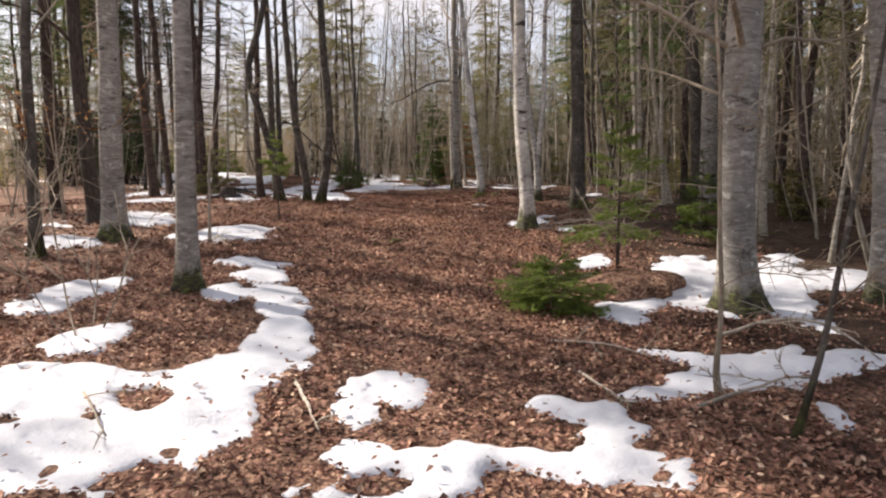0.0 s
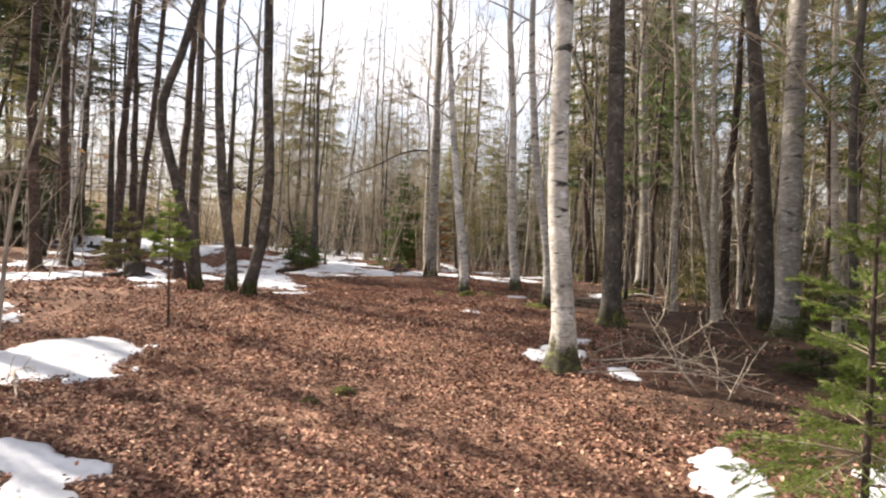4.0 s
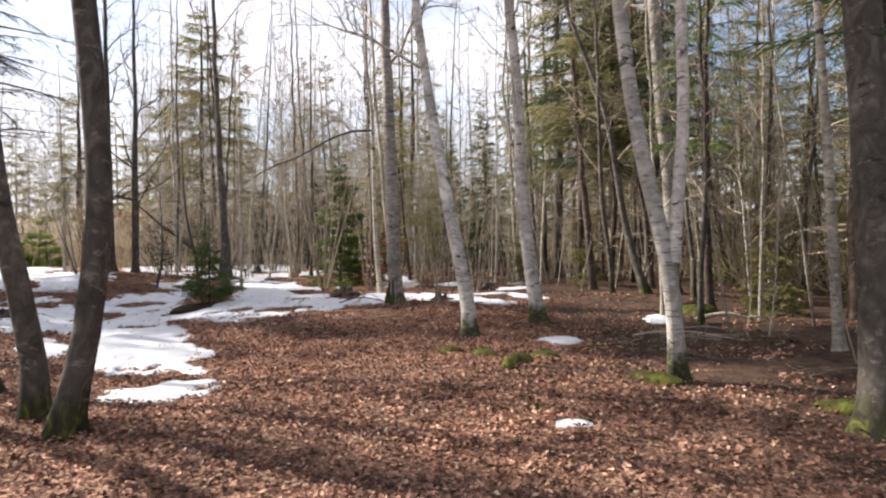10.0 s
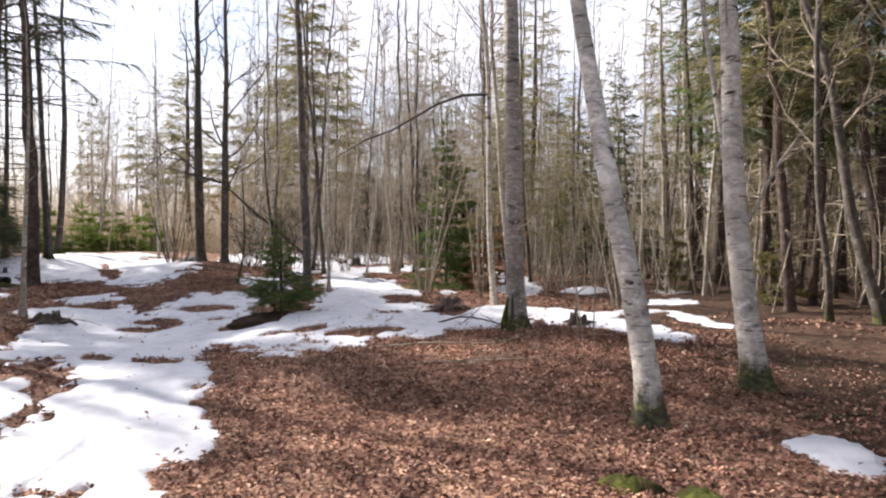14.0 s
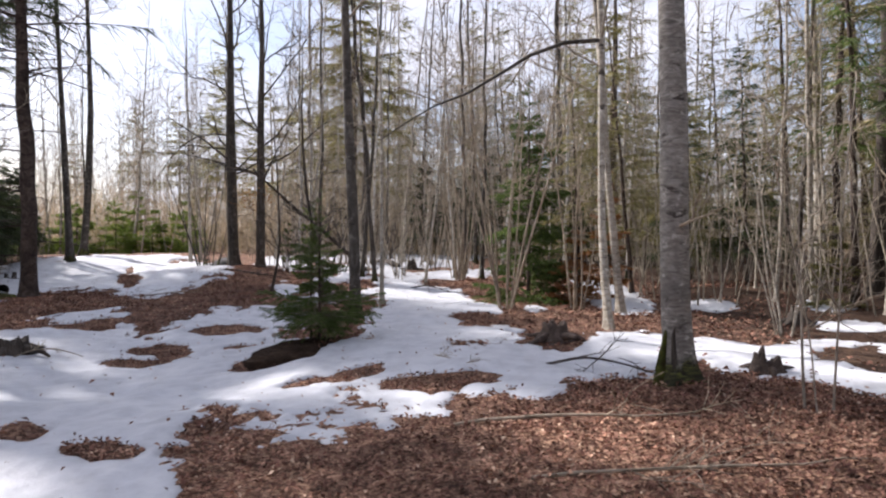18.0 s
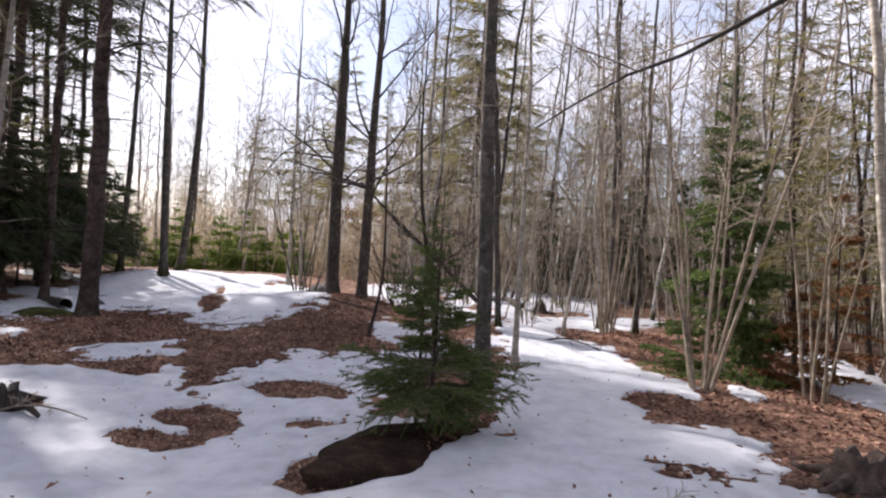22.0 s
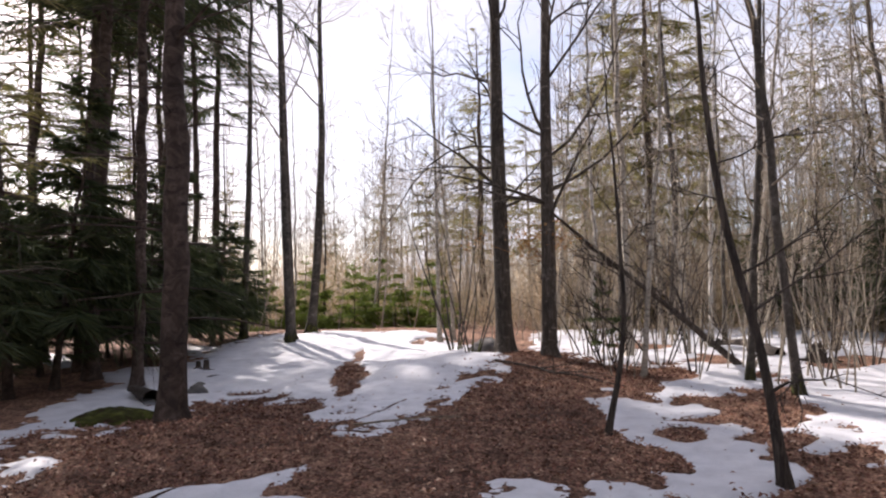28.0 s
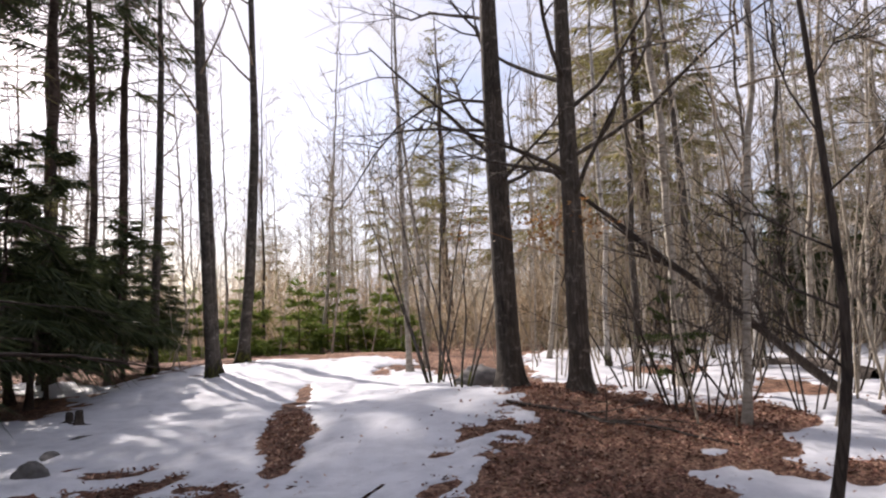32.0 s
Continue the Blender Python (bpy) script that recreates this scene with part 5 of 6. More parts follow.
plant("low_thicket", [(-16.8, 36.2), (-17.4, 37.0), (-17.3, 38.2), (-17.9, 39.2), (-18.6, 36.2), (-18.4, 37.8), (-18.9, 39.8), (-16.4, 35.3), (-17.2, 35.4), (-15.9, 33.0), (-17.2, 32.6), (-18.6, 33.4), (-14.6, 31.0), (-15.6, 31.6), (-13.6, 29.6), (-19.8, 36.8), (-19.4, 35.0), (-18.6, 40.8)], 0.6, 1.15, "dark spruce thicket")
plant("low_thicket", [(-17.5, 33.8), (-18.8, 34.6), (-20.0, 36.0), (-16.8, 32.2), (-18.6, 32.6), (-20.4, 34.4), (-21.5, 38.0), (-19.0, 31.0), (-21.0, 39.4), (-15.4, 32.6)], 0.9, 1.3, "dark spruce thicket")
# The two outermost are added so that their shade covers snow and mound.
plant("shade_spruce", [(-18.6, 35.6), (-19.8, 40.2), (-17.6, 31.6), (-21.5, 40.6), (-22.6, 38.6)], 0.9, 1.0, "dark spruce thicket")
# Added row with crowns out of view, set to shade the ground right of the path.
plant("shade_spruce", [(-8.5, 9.8), (-8.7, 12.0), (-8.2, 14.0), (-8.3, 19.1), (-8.7, 21.2), (-8.4, 23.4), (-8.8, 25.6)], 0.98, 1.06)
plant("stand_pole", scatter(rng, 18, -18, -8, -2, 20, 1.2, 6.5, taken))
plant("stand_spruce", [(0.7, 32.3), (1.9, 32.7), (3.4, 34.2)], 0.5, 0.65)
plant("thicket", [(4.2, 36.2), (5.4, 35.2)], 0.7, 0.9)
plant("low_thicket", [(-1.2, 44.5), (0.4, 43.2), (-2.6, 46.0), (1.8, 41.8), (-4.2, 46.4)], 0.8, 1.1)
plant("dark_spruce", [(6.6, 28.4), (7.9, 27.2), (8.6, 30.4)], 0.8, 0.95)
plant("spruce", scatter(rng, 10, -22, -12.5, 26, 38, 1.0, 4.6, taken), group="dark spruce thicket")
plant("pole", scatter(rng, 22, -30, -15, 40, 56, 1.2, 2.5, taken))
for kinds in KINDS.values():
    for i, src in enumerate(kinds):
        x, y = 12 + 1.7 * i + len(kinds), 38 + 2.1 * i + 2.5 * len(kinds)
        src.location = (x, y, float(ground_z(x, y)))

# the tall spruces on the skyline
spruce(-7.47, 48.11, 14.6, 0.2, 2.5, 3.7, "tall broad brownish spruce above the bare trees", 300, SUNLIT, per=17, gap=0.5, size=1.7)
spruce(-15.0, 52.0, 13, 0.2, 3.0, 2.4, "tall spruce above the bare trees", 301, SUNLIT, per=14)
spruce(3.5, 44.0, 13, 0.2, 2.5, 2.4, "tall spruce above the bare trees", 302, SUNLIT, per=14)
for i, (x, y, h) in enumerate([(-18.2, 46.5, 2.6), (-17.0, 47.5, 2.2), (-19.6, 45.8, 2.4), (-20.8, 47.0, 3.0), (-16.0, 48.5, 2.6), (-22.2, 46.2, 2.4), (-15.0, 46.8, 2.0), (-18.6, 49.0, 3.2)]):
    young_spruce(x, y, h, 1.4, "low bright green spruce at the end of the path", 310 + i, FRESH, 0.2, 0.34, whorl=6, group="spruces at the path's end")


# ---- far woods ----
def far_template(seed, conifer):
    r = np.random.default_rng(seed)
    if conifer:
        trunk, wood, green = spruce_geo(r, 12 + r.uniform(-2, 4), 0.12, r.uniform(1.5, 5), 1.7, 0.7, 8, 1.8, k=5)
        return wood.arrays(), trunk.arrays(), green.arrays()
    height = r.uniform(6, 14)
    trunk, wood = Geo(), Geo()
    line = trunk_line(r, height, ())[::3]
    trunk.tube(line, np.linspace(r.uniform(0.03, 0.09), 0.01, len(line)), 4)
    for i in range(13):
        h = r.uniform(1.0, height)
        az = r.uniform(0, 6.283)
        ln = wander(r, (0, 0, h), (math.cos(az), math.sin(az), r.uniform(0.5, 1.5)), r.uniform(0.8, 2.2), 3, 0.15, 0.05)
        wood.tube(ln, np.linspace(0.016, 0.006, 4), 3)
        n = 9
        p = ln[r.integers(1, 4, n)] + r.normal(0, 0.08, (n, 3))
        d = r.normal(0, 1, (n, 3)) * (1, 1, 0.6) + (0, 0, 0.8)
        d *= r.uniform(0.2, 0.8, (n, 1)) / np.linalg.norm(d, axis=1, keepdims=True)
        w = np.cross(d, r.normal(0, 1, (n, 3)))
        w *= 0.01 / np.linalg.norm(w, axis=1, keepdims=True)
        wood.tris(np.stack([p - w, p + w, p + d], 1), np.arange(n * 3).reshape(-1, 3))
    return wood.arrays(), trunk.arrays(), None


def woods(n_bare, n_conifer, regions, seed):
    r = np.random.default_rng(seed)
    bags = [Geo(), Geo(), Geo()]
    for n, conifer in ((n_bare, False), (n_conifer, True)):
        kinds = [far_template(400 + i + 50 * conifer, conifer) for i in range(7 if not conifer else 5)]
        for k in range(n):
            x0, x1, y0, y1 = regions[int(r.integers(0, len(regions)))]
            x, y = r.uniform(x0, x1), r.uniform(y0, y1)
            if from_walk(x, y) < 8:
                continue
            a, s = r.uniform(0, 6.283), r.uniform(0.8, 1.25)
            rot = np.array([[math.cos(a), -math.sin(a), 0], [math.sin(a), math.cos(a), 0], [0, 0, 1]]) * s
            at = (x, y, float(ground_z(x, y)))
            for bag, arr in zip(bags, kinds[int(r.integers(0, len(kinds)))]):
                if arr is None:
                    continue
                v, q, t = arr
                bag.v.append(v @ rot.T + at)
                bag.q.append(q + bag.n)
                bag.t.append(t + bag.n)
                bag.n += len(v)
    return bags


twigs, trunks, green = woods(900, 40, [(-40, 30, 46, 75), (-30, 15, 52, 70), (-40, 40, 50, 85), (15, 40, 2, 50), (8, 26, 30, 62), (-60, -28, 8, 36), (-50, -20, 45, 85), (-20, 20, -30, -7), (-12, 8, 48, 62), (-90, 90, 80, 130), (-110, -45, 40, 110)], 77)
for nm, bag, mat, lab in (("far_twigs", twigs, PALE, "haze of leafless twigs in the far woods"), ("far_trunks", trunks, POLE, "slender trunks of the far woods"), ("far_spruce_crowns", green, SUNLIT, "olive spruce crowns in the far woods")):
    tagged(new(nm, mesh_of(nm, bag, mat, nm == "far_trunks")), lab, "woods", kind="stuff")


def undergrowth(n, regions, seed, lo, hi, width, blades):
    """Low far growth: upright thin shoots in clumps."""
    r = np.random.default_rng(seed)
    g = Geo()
    for k in range(n):
        x0, x1, y0, y1 = regions[k % len(regions)]
        x, y = r.uniform(x0, x1), r.uniform(y0, y1)
        if from_walk(x, y) < 6.5:
            continue
        h = r.uniform(lo, hi)
        p = r.normal(0, 0.35, (blades, 3)) * (1, 1, 0) + (x, y, float(ground_z(x, y)) - 0.05)
        p[:, 2] += h * np.clip(r.uniform(-0.3, 0.7, blades), 0, 1)
        d = r.normal(0, 0.55, (blades, 3)) + (0, 0, 0.6)
        d *= h * r.uniform(0.25, 0.6, (blades, 1))
        w = np.cross(d, r.normal(0, 1, (blades, 3)))
        w *= width / np.linalg.norm(w, axis=1, keepdims=True)
        g.tris(np.stack([p - w, p + w, p + d], 1), np.arange(blades * 3).reshape(-1, 3))
    return g


FAR = [(-45, 25, 50, 70), (-30, 12, 47, 60), (-60, 40, 60, 95), (9, 24, 6, 44), (-45, -17, 8, 30), (-60, -24, 42, 80), (-12, 8, 46, 58), (-75, -35, 20, 60)]
g = undergrowth(1900, FAR, 91, 1.5, 5.0, 0.016, 46)
tagged(new("far_shoots", mesh_of("far_shoots", g, DRY, False)), "tan leafless shoots filling the far woods", "undergrowth", kind="stuff")
g = undergrowth(420, FAR, 92, 0.8, 3.0, 0.03, 60)
tagged(new("far_green", mesh_of("far_green", g, SUNLIT, False)), "olive low spruces in the far woods", "undergrowth", kind="stuff")


# ---- brush of thin saplings ----
def brush(spots_per_region, seed):
    r = np.random.default_rng(seed)
    kinds = []
    for k in range(9):
        g = Geo()
        h = r.uniform(2.0, 5.5)
        ln = wander(r, (0, 0, -0.1), (r.normal(0, 0.12), r.normal(0, 0.12), 1), h, 6, 0.05)
        g.tube(ln, np.linspace(0.006 + 0.0035 * h, 0.003, 7), 4)
        for _ in range(int(6 + h * 2.5)):
            q = ln[int(r.integers(1, 7))]
            az = r.uniform(0, 6.283)
            tw = wander(r, q, (math.cos(az), math.sin(az), r.uniform(0.3, 1.3)), r.uniform(0.25, 0.9), 3, 0.2, 0.04)
            g.tube(tw, np.linspace(0.005, 0.0018, 4), 3)
        kinds.append(g.arrays())
    bag = Geo()
    for n, x0, x1, y0, y1, clear in spots_per_region:
        for _ in range(n):
            x, y = r.uniform(x0, x1), r.uniform(y0, y1)
            if from_walk(x, y) < clear:
                continue
            a, s = r.uniform(0, 6.283), r.uniform(0.6, 1.2)
            rot = np.array([[math.cos(a), -math.sin(a), 0], [math.sin(a), math.cos(a), 0], [0, 0, 1]]) * s
            v, q, t = kinds[int(r.integers(0, 9))]
            bag.v.append(v @ rot.T + (x, y, float(ground_z(x, y))))
            bag.q.append(q + bag.n)
            bag.t.append(t + bag.n)
            bag.n += len(v)
    return bag


g = brush([(260, -13, 7, 35, 44, 3.2), (420, -14, 10, 42, 58, 3.0), (150, 4.6, 13, 5, 34, 4.8), (60, 1.5, 6, 29, 36, 5), (90, -16, -5.5, 8, 30, 4.6), (90, -26, -14, 40, 52, 2.2), (120, -40, -20, 44, 70, 4)], 55)
tagged(new("brush", mesh_of("brush", g, PALE)), "undergrowth of thin leafless saplings between the trees", "undergrowth", kind="stuff")


# ---- shrubs, stumps, fallen wood, hummocks, stones ----
def shrub(x, y, stems, height, lean, r, mat, label, seed, twig_level=1):
    """A clump of stems from one foot."""
    rng = np.random.default_rng(seed)
    ob = thing("shrub", x, y, label, "shrub")
    for i in range(stems):
        az = 6.283 * i / stems + rng.uniform(-0.4, 0.4)
        g, main = Geo(), Geo()
        h = height * rng.uniform(0.6, 1.1)
        ln = wander(rng, (0.1 * math.cos(az), 0.1 * math.sin(az), -0.1), (lean * math.cos(az), lean * math.sin(az), 1), h, 9, 0.045, 0.02)
        rr = r * rng.uniform(0.6, 1.1)
        main.tube(ln, np.linspace(rr, 0.004, len(ln)), 7)
        for _ in range(int(h * 2.2)):
            q = ln[int(rng.integers(3, 10))]
            a2 = rng.uniform(0, 6.283)
            branch(g, rng, q, (math.cos(a2), math.sin(a2), rng.uniform(0.3, 1.4)), rng.uniform(0.3, 1.1), 0.008, twig_level, 4, 0.05)
        limb_part(main, g, mat, ob, "stem")
    return ob


shrub(-1.04, 29.76, 9, 6.4, 0.17, 0.026, TWIG, "clump of slim pale hazel stems from one foot", 1)
shrub(0.3, 29.9, 5, 5.2, 0.14, 0.024, TWIG, "clump of thin pale stems beside the green spruce", 2)
shrub(-2.1, 35.5, 9, 6.4, 0.16, 0.028, TWIG, "clump of thin dark stems in the snow", 3)
shrub(-3.3, 40.5, 7, 5.8, 0.18, 0.028, TWIG, "clump of thin dark stems beyond the snow", 4)
shrub(-10.6, 38.4, 6, 4.5, 0.25, 0.025, GREY, "thin bare shrub beside the mound", 5)
shrub(-6.9, 36.0, 7, 2.2, 0.6, 0.016, DARK, "low dark tangle of bare shoots on the mound", 6)
shrub(-6.2, 36.9, 6, 2.4, 0.5, 0.016, DARK, "low dark tangle of bare shoots on the mound", 7)
for i, (x, y, h) in enumerate([(-7.4, 36.9, 1.9), (-6.6, 35.6, 1.6), (-5.6, 36.2, 2.2), (-7.0, 38.6, 2.6), (-4.9, 37.9, 2.8), (-6.0, 39.6, 3.2), (-3.9, 36.4, 2.6), (-3.0, 38.2, 3.4)]):
    shrub(x, y, 5, h, 0.35, 0.014, DARK, "dark tangle of bare shoots between snow patches", 40 + i)
shrub(1.35, 23.1, 3, 2.6, 0.08, 0.013, DEAD, "three thin pale shoots beside the beech", 8)
shrub(2.7, 10.2, 5, 1.0, 0.9, 0.01, DEAD, "low pale dry shoots beside the birch", 9)
shrub(-2.9, 5.2, 4, 1.3, 0.5, 0.01, TWIG, "thin bare shoots by the snow", 10)
shrub(-4.6, 6.9, 5, 1.8, 0.5, 0.012, TWIG, "thin bare shoots among leaf litter", 11)
shrub(-0.6, 34.6, 6, 4.2, 0.25, 0.022, POLE, "clump of thin bare stems", 12)
shrub(-9.9, 37.6, 5, 3.6, 0.3, 0.018, GREY, "thin bare shrub beside the oak", 13)
shrub(3.0, 27.5, 5, 3.8, 0.2, 0.018, POLE, "clump of thin bare stems", 14)


def stump(x, y, r, h, label, seed, mat=DARK, teeth=0.35):
    """A broken stump: splintered wall, hollow top and spreading roots."""
    rng = np.random.default_rng(seed)
    ob = thing("stump", x, y, label, "stump")
    k = 16
    a = np.arange(k) * 2 * np.pi / k
    g = Geo()
    rings = []
    jag = h * (1 + teeth * rng.normal(0, 0.6, k))
    for f, s in ((-0.3, 1.7), (0.05, 1.45), (0.3, 1.1), (0.65, 0.97), (1.0, 0.9), (0.96, 0.68), (0.55, 0.5)):
        rr = r * s * (1 + 0.12 * np.cos(4 * a + seed) + rng.normal(0, 0.05, k))
        rings.append(np.stack([rr * np.cos(a), rr * np.sin(a), np.where(f > 0, f * jag, f * h)], 1))
    v = np.concatenate(rings + [np.array([[0, 0, h * 0.5]])])
    q = [(i * k + j, i * k + (j + 1) % k, (i + 1) * k + (j + 1) % k, (i + 1) * k + j) for i in range(len(rings) - 1) for j in range(k)]
    g.quads(v, q)
    c = len(v) - 1
    g.t.append(np.array([(c - k + j, c - k + (j + 1) % k, c) for j in range(k)]))
    part("stub", g, mat, ob)
    for i in range(5):
        az = 6.283 * i / 5 + rng.uniform(-0.4, 0.4)
        g = Geo()
        ln = wander(rng, (r * math.cos(az), r * math.sin(az), 0.05), (math.cos(az), math.sin(az), -0.25), r * 2.0, 4, 0.15)
        g.tube(ln, np.linspace(r * 0.35, r * 0.1, 5), 6)
        part("root", g, mat, ob)
    return ob


stump(-0.49, 26.2, 0.16, 0.2, "decayed brown stump with spreading roots in snow", 1, SPRUCE_BARK)
stump(1.58, 24.68, 0.13, 0.17, "small dark splintered stump in snow", 2, SPRUCE_BARK, 0.6)
stump(3.61, 28.5, 0.15, 0.2, "dark rotten stump among snow patches", 3)
stump(-7.95, 26.25, 0.2, 0.16, "dark mossy stump beside a sapling", 4)
stump(-3.75, 38.4, 0.14, 0.3, "small dark stump in snow", 5)
stump(-14.6, 35.2, 0.06, 0.22, "short dark cut stub standing in snow", 6, DARK, 0.1)
stump(-15.0, 35.4, 0.05, 0.18, "short dark cut stub standing in snow", 7, DARK, 0.1)
stump(-6.1, 18.9, 0.22, 0.3, "dark square-cut stump by the snow", 8, DARK, 0.08)


def fallen_branch(x0, y0, x1, y1, r, label, seed, arch=0.08, twigs=5, mat=DEAD, end_z=None, name="fallen_branch"):
    """A branch lying from one spot of the ground to another."""
    rng = np.random.default_rng(seed)
    ob = thing(name, x0, y0, label, "branch")
    n = 9
    f = np.linspace(0, 1, n)
    L = math.hypot(x1 - x0, y1 - y0)
    wx, wy = np.cumsum(rng.normal(0, 0.02 * L, n)), np.cumsum(rng.normal(0, 0.02 * L, n))
    px, py = x0 + (x1 - x0) * f + wx * f, y0 + (y1 - y0) * f + wy * f
    z = ground_z(px, py) + r * 0.7 + arch * np.sin(np.pi * f)
    if end_z is not None:
        z = np.interp(f, [0, 1], [float(ground_z(x0, y0)) + r * 0.3, end_z])
    pts = np.stack([px - x0, py - y0, z - ob.location.z], 1)
    g = Geo()
    g.tube(pts, np.linspace(r, r * 0.4, n) * (1 + rng.normal(0, 0.06, n)), 8)
    part("stem", g, mat, ob)
    for i in range(twigs):
        g, main = Geo(), Geo()
        k = int(rng.integers(2, n - 1))
        d = pts[k + 1] - pts[k] if k + 1 < n else pts[k] - pts[k - 1]
        d = d / np.linalg.norm(d)
        branch(g, rng, pts[k], d + rng.normal(0, 0.6, 3) * (1, 1, 0.35) + (0, 0, 0.15), rng.uniform(0.15, 0.4) * L, r * 0.45, 1, 4, 0.01, 1.0, main)
        limb_part(main, g, mat, ob, "side_branch")
    return ob


fallen_branch(-0.93, 4.05, -0.67, 3.35, 0.016, "pale broken stick half in snow", 1, 0.02, 1)
fallen_branch(-1.64, 22.75, 0.34, 23.0, 0.018, "long thin dry branch on the leaves", 2, 0.04, 3, TWIG)
fallen_branch(-1.1, 21.6, 1.4, 21.9, 0.014, "long thin dry branch on the leaves", 3, 0.03, 3, TWIG)
fallen_branch(1.75, 11.5, 3.42, 10.6, 0.011, "pale dry branch with many twigs beside the birch", 4, 0.14, 4)
fallen_branch(1.6, 11.2, 3.1, 12.4, 0.01, "pale dry branch with twigs beside the birch", 5, 0.18, 3, TWIG)
fallen_branch(5.0, 20.0, 5.8, 19.7, 0.05, "snow-pale bent log end on the leaves", 6, 0.12, 1)
fallen_branch(2.0, 17.9, 3.2, 17.0, 0.009, "tangle of grey dry branches", 7, 0.1, 6, GREY)
fallen_branch(2.3, 17.2, 3.3, 17.9, 0.009, "tangle of grey dry branches", 8, 0.1, 6, GREY)
fallen_branch(2.6, 16.6, 3.6, 17.5, 0.009, "tangle of grey dry branches", 9, 0.1, 6, GREY)
fallen_branch(3.4, 19.0, 4.6, 18.3, 0.016, "thin grey fallen branch", 10, 0.1, 6)
fallen_branch(-4.98, 37.44, -8.5, 36.75, 0.062, "dark dead trunk leaning against an oak", 11, 0, 6, DARK, 4.6, "leaning_trunk")
fallen_branch(-4.3, 39.0, -5.6, 41.5, 0.11, "dark fallen log in snow", 12, 0.1, 2, DARK)
fallen_branch(-12.4, 31.9, -13.6, 32.5, 0.12, "dark mossy log beside the spruce", 13, 0.02, 1, DARK)
fallen_branch(-2.05, 25.54, -1.53, 24.77, 0.012, "thin twig lying on snow", 14, 0.03, 3, TWIG)
fallen_branch(-7.71, 25.95, -7.0, 26.4, 0.012, "thin twig arching over snow", 15, 0.15, 5, TWIG)
fallen_branch(-8.9, 31.5, -7.9, 32.2, 0.014, "thin dark stick on the leaves", 16, 0.03, 1, TWIG)
fallen_branch(0.75, 5.0, 1.7, 4.6, 0.01, "thin dry stick on the leaves", 17, 0.04, 3)
fallen_branch(0.9, 4.4, 1.1, 3.7, 0.012, "thin dry stick on the leaves", 18, 0.03, 2)
fallen_branch(1.45, 3.75, 2.5, 4.3, 0.014, "thin grey branch lying over snow", 19, 0.06, 4)
fallen_branch(2.2, 5.2, 3.1, 4.6, 0.016, "pale bent branch at the beech's foot", 20, 0.2, 4)
fallen_branch(-2.2, 3.9, -1.7, 3.2, 0.01, "thin dark stick lying on snow", 21, 0.05, 2, TWIG)
fallen_branch(-3.5, 10.0, -2.9, 9.0, 0.014, "pale crooked stick among leaves", 22, 0.08, 3)
fallen_branch(-3.3, 33.6, -2.2, 33.0, 0.02, "crooked dark branch on snow", 23, 0.1, 5, DARK)
fallen_branch(-8.7, 35.6, -6.4, 34.4, 0.022, "dark branch lying along the mound", 24, 0.03, 5, DARK)
fallen_branch(-0.7, 25.0, 0.4, 24.2, 0.018, "forked dark branch at the beech's foot", 25, 0.15, 4, DARK)


def hummock(x, y, rx, ry, h, label, seed, mat=MOSS, name="hummock", category="hummock", sink=0.03, turn=None):
    """A lumpy low dome."""
    rng = np.random.default_rng(seed)
    n, k = 9, 26
    a = np.arange(k) * 2 * np.pi / k
    v = []
    ph = rng.uniform(0, 6.28, 4)
    edge = 1 + 0.14 * np.cos(2 * a + ph[0]) + 0.1 * np.cos(3 * a + ph[1]) + 0.06 * np.cos(7 * a + ph[2])
    for i in range(n):
        t = i / (n - 1) * math.pi / 2
        wob = 1 + rng.normal(0, 0.03, k)
        v.append(np.stack([rx * math.cos(t) * edge * wob * np.cos(a), ry * math.cos(t) * edge * wob * np.sin(a), h * math.sin(t) * (1 + rng.normal(0, 0.05, k)) - 0.08 * (i == 0)], 1))
    g = Geo()
    g.quads(np.concatenate(v), [(i * k + j, i * k + (j + 1) % k, (i + 1) * k + (j + 1) % k, (i + 1) * k + j) for i in range(n - 1) for j in range(k)])
    ob = new(name, mesh_of(name, g, mat))
    ob.location = (x, y, float(ground_z(x, y)) - sink)
    ob.rotation_euler = (0, 0, rng.uniform(0, 6.28) if turn is None else radians(turn))
    return tagged(ob, label, category)


for i, (x, y, rx, ry, h) in enumerate([(0.53, 18.09, 0.2, 0.14, 0.12), (0.92, 17.86, 0.24, 0.14, 0.13), (0.93, 16.47, 0.24, 0.14, 0.12), (1.3, 16.7, 0.22, 0.2, 0.13), (2.05, 15.75, 0.28, 0.2, 0.1), (-0.96, 9.64, 0.12, 0.1, 0.06), (-0.73, 10.0, 0.15, 0.1, 0.08), (3.1, 14.6, 0.26, 0.2, 0.1), (5.7, 21.2, 0.5, 0.4, 0.2), (0.7, 15.1, 0.16, 0.1, 0.05)]):
    hummock(x, y, rx, ry, h, "low moss-covered hummock on the leaf litter", 10 + i)
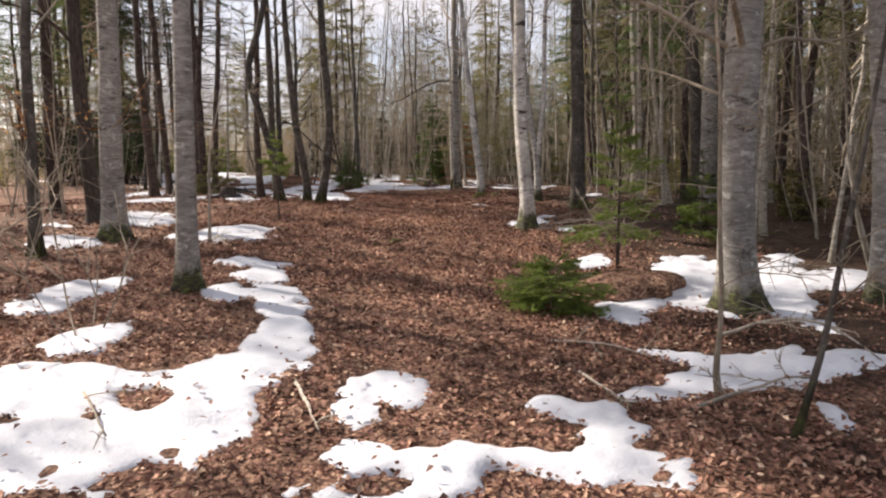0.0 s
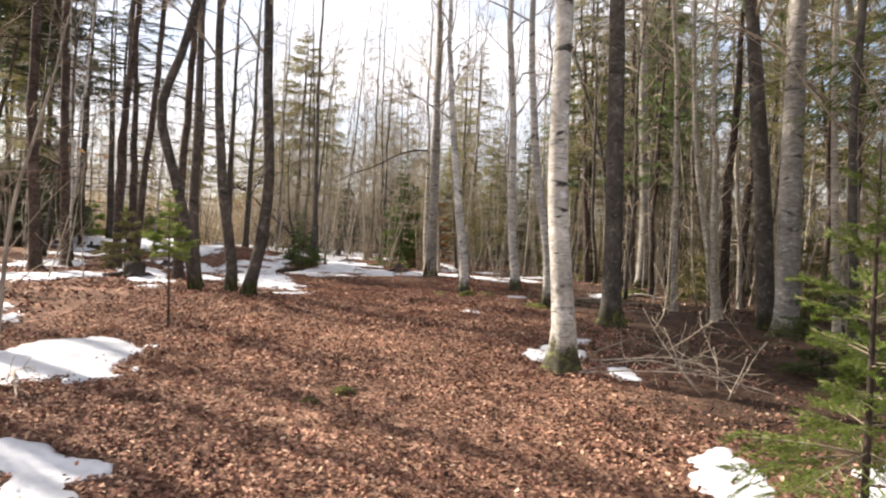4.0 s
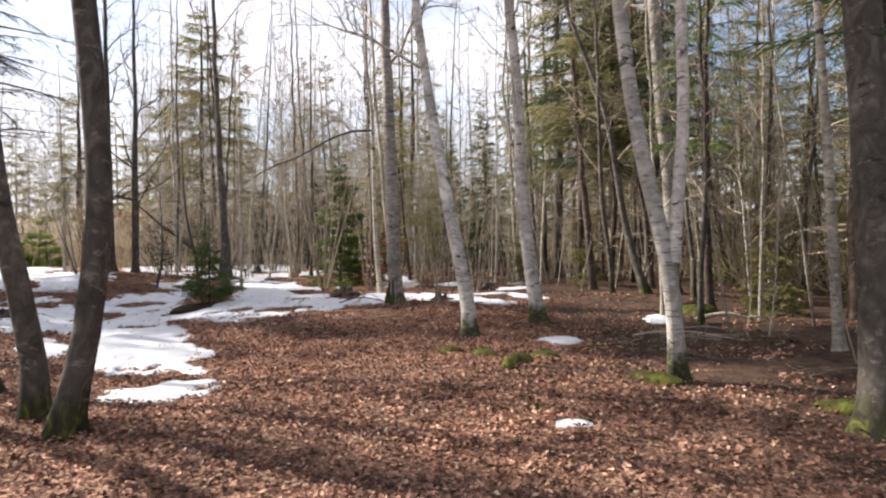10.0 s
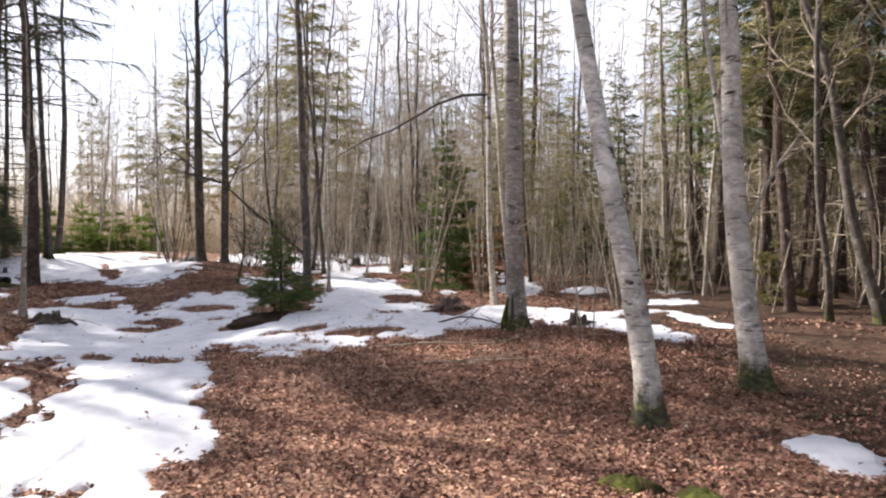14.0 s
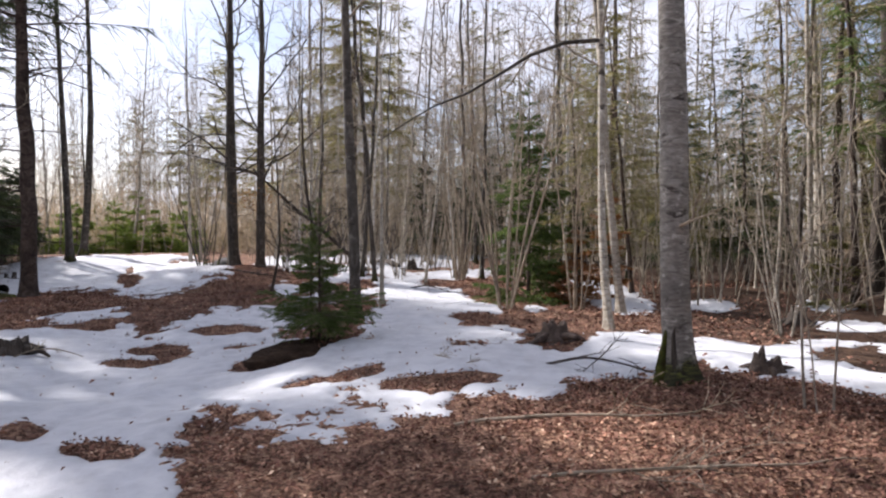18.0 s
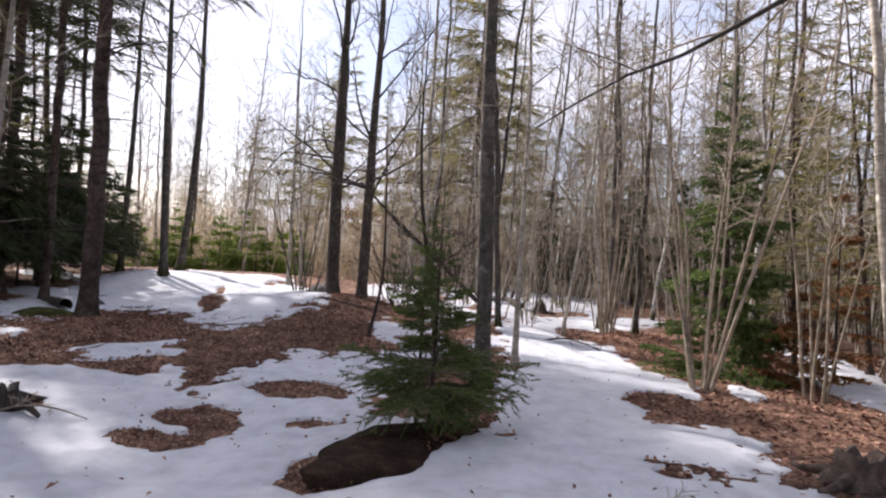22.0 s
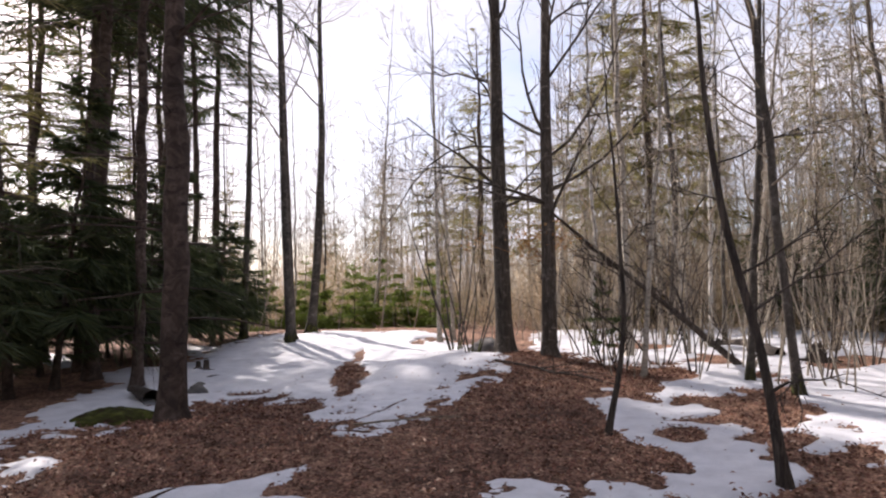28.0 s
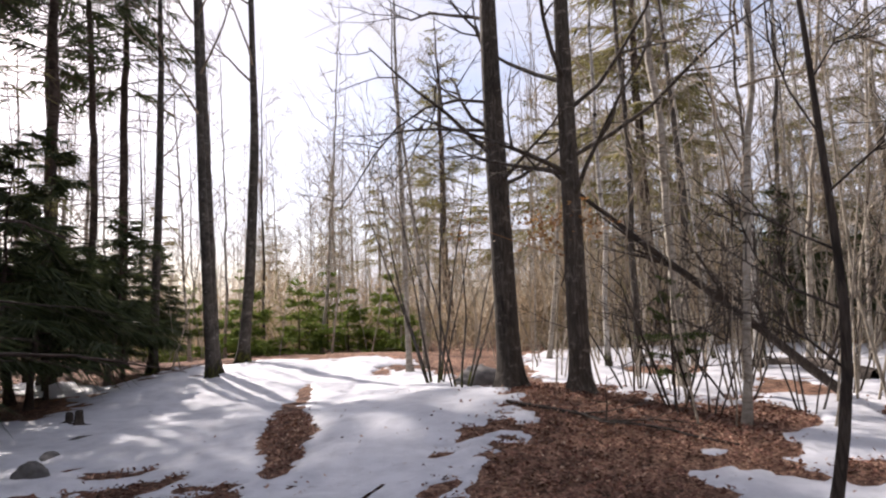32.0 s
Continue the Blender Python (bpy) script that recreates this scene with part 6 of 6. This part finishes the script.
for i, (x, y, rx, ry, h, lab) in enumerate([(-12.5, 32.84, 0.2, 0.16, 0.2, "rounded grey stone at the edge of the snow"), (-9.9, 38.5, 0.5, 0.4, 0.3, "dark weathered boulder beside the oak"), (-13.6, 34.4, 0.25, 0.12, 0.08, "flat dark stone melting out of the snow"), (-14.4, 36.3, 0.26, 0.12, 0.08, "flat dark stone melting out of the snow"), (-13.2, 33.6, 0.22, 0.12, 0.08, "flat dark stone melting out of the snow")]):
    hummock(x, y, rx, ry, h, lab, 40 + i, STONE, "stone", "stone")


hummock(2.0, 6.8, 0.62, 0.42, 0.13, "dark leafy root mound under the young spruce", 50, LITTER, "root_mound", "mound", 0.03, 20)
hummock(-3.82, 26.46, 0.95, 0.62, 0.11, "bare earthy root mound under the young spruce", 51, SOIL, "root_mound", "mound", 0.06, 62)
hummock(-12.0, 30.95, 0.6, 0.5, 0.16, "dark mossy root mound beside the tall spruce", 52, MOSS, "root_mound", "mound", 0.02)


def clinging(tree_xy, height, spread_r, n, seed, label):
    """Dry leaves still hanging on a tree's twigs."""
    rng = np.random.default_rng(seed)
    ob = trees[tree_xy]
    g = Geo()
    centres = rng.normal(0, 1, (9, 3)) * (spread_r, spread_r, spread_r * 0.6) + (0, 0, height)
    pts = centres[rng.integers(0, 9, n)] + rng.normal(0, 0.13, (n, 3))
    leaf_cloud(g, rng, pts, 0.06)
    for c in centres:
        g2 = wander(rng, (0, 0, height - 0.4), c - (0, 0, height - 0.4), float(np.linalg.norm(c - (0, 0, height - 0.4))), 3, 0.05)
        g.tube(g2, np.linspace(0.008, 0.003, 4), 3)
    tagged(part("dry_leaves", g, CLING, ob, label, False), kind="stuff")


clinging((-7.99, 36.45), 2.05, 0.42, 420, 1, "orange dry leaves on low twigs")
clinging((-5.37, 8.68), 1.9, 0.5, 120, 2, "tan dry leaves on thin twigs")
clinging((-4.88, 9.83), 2.0, 0.55, 90, 3, "tan dry leaves on thin twigs")
young_spruce(-6.9, 35.6, 1.5, 0.5, "dark small spruce behind the bent sapling", 70, NEEDLE, 0.7, 0.2, airy=0.3, low=0.4)
young_spruce(4.45, 11.4, 1.3, 0.7, "low dark spruce in the shade of the stand", 71, NEEDLE, 0.7, 0.2)
young_spruce(3.75, 9.6, 1.0, 0.6, "low spruce at the stand's edge", 72, FRESH, 0.7, 0.18)
for i, (x, y, h) in enumerate([(6.6, 12.3, 1.2), (7.6, 16.8, 1.6), (6.9, 20.6, 1.0), (8.2, 22.6, 1.8), (6.3, 27.5, 1.5), (5.4, 31.0, 1.8), (-7.4, 21.5, 1.6), (-8.6, 24.0, 1.3)]):
    young_spruce(x, y, h, 0.9, "low olive spruce at the edge of the stand", 330 + i, SUNLIT, 0.25, 0.26, whorl=6, group="low spruces of the stand")

# pale dry branches and brash along the stand's edge
EDGE = np.random.default_rng(64)
for i in range(32):
    x, y = EDGE.uniform(2.6, 5.2), EDGE.uniform(7.5, 22.5)
    a, L = EDGE.uniform(0, 6.283), EDGE.uniform(0.4, 1.1)
    fallen_branch(x, y, x + L * math.cos(a), y + L * math.sin(a), EDGE.uniform(0.004, 0.009), "thin grey dead branch on the stand's floor", 700 + i, EDGE.uniform(0.01, 0.07), int(EDGE.integers(1, 4)), DEAD if i % 4 == 0 else GREY)
for i, (dx, dy, L) in enumerate([(1.9, -0.75, 0.14), (1.5, -0.25, 0.2)]):
    fallen_branch(1.5, 10.8, 1.5 + dx, 10.8 + dy, 0.008, "pale dry branch reaching out from the birch's foot", 760 + i, L, 4)
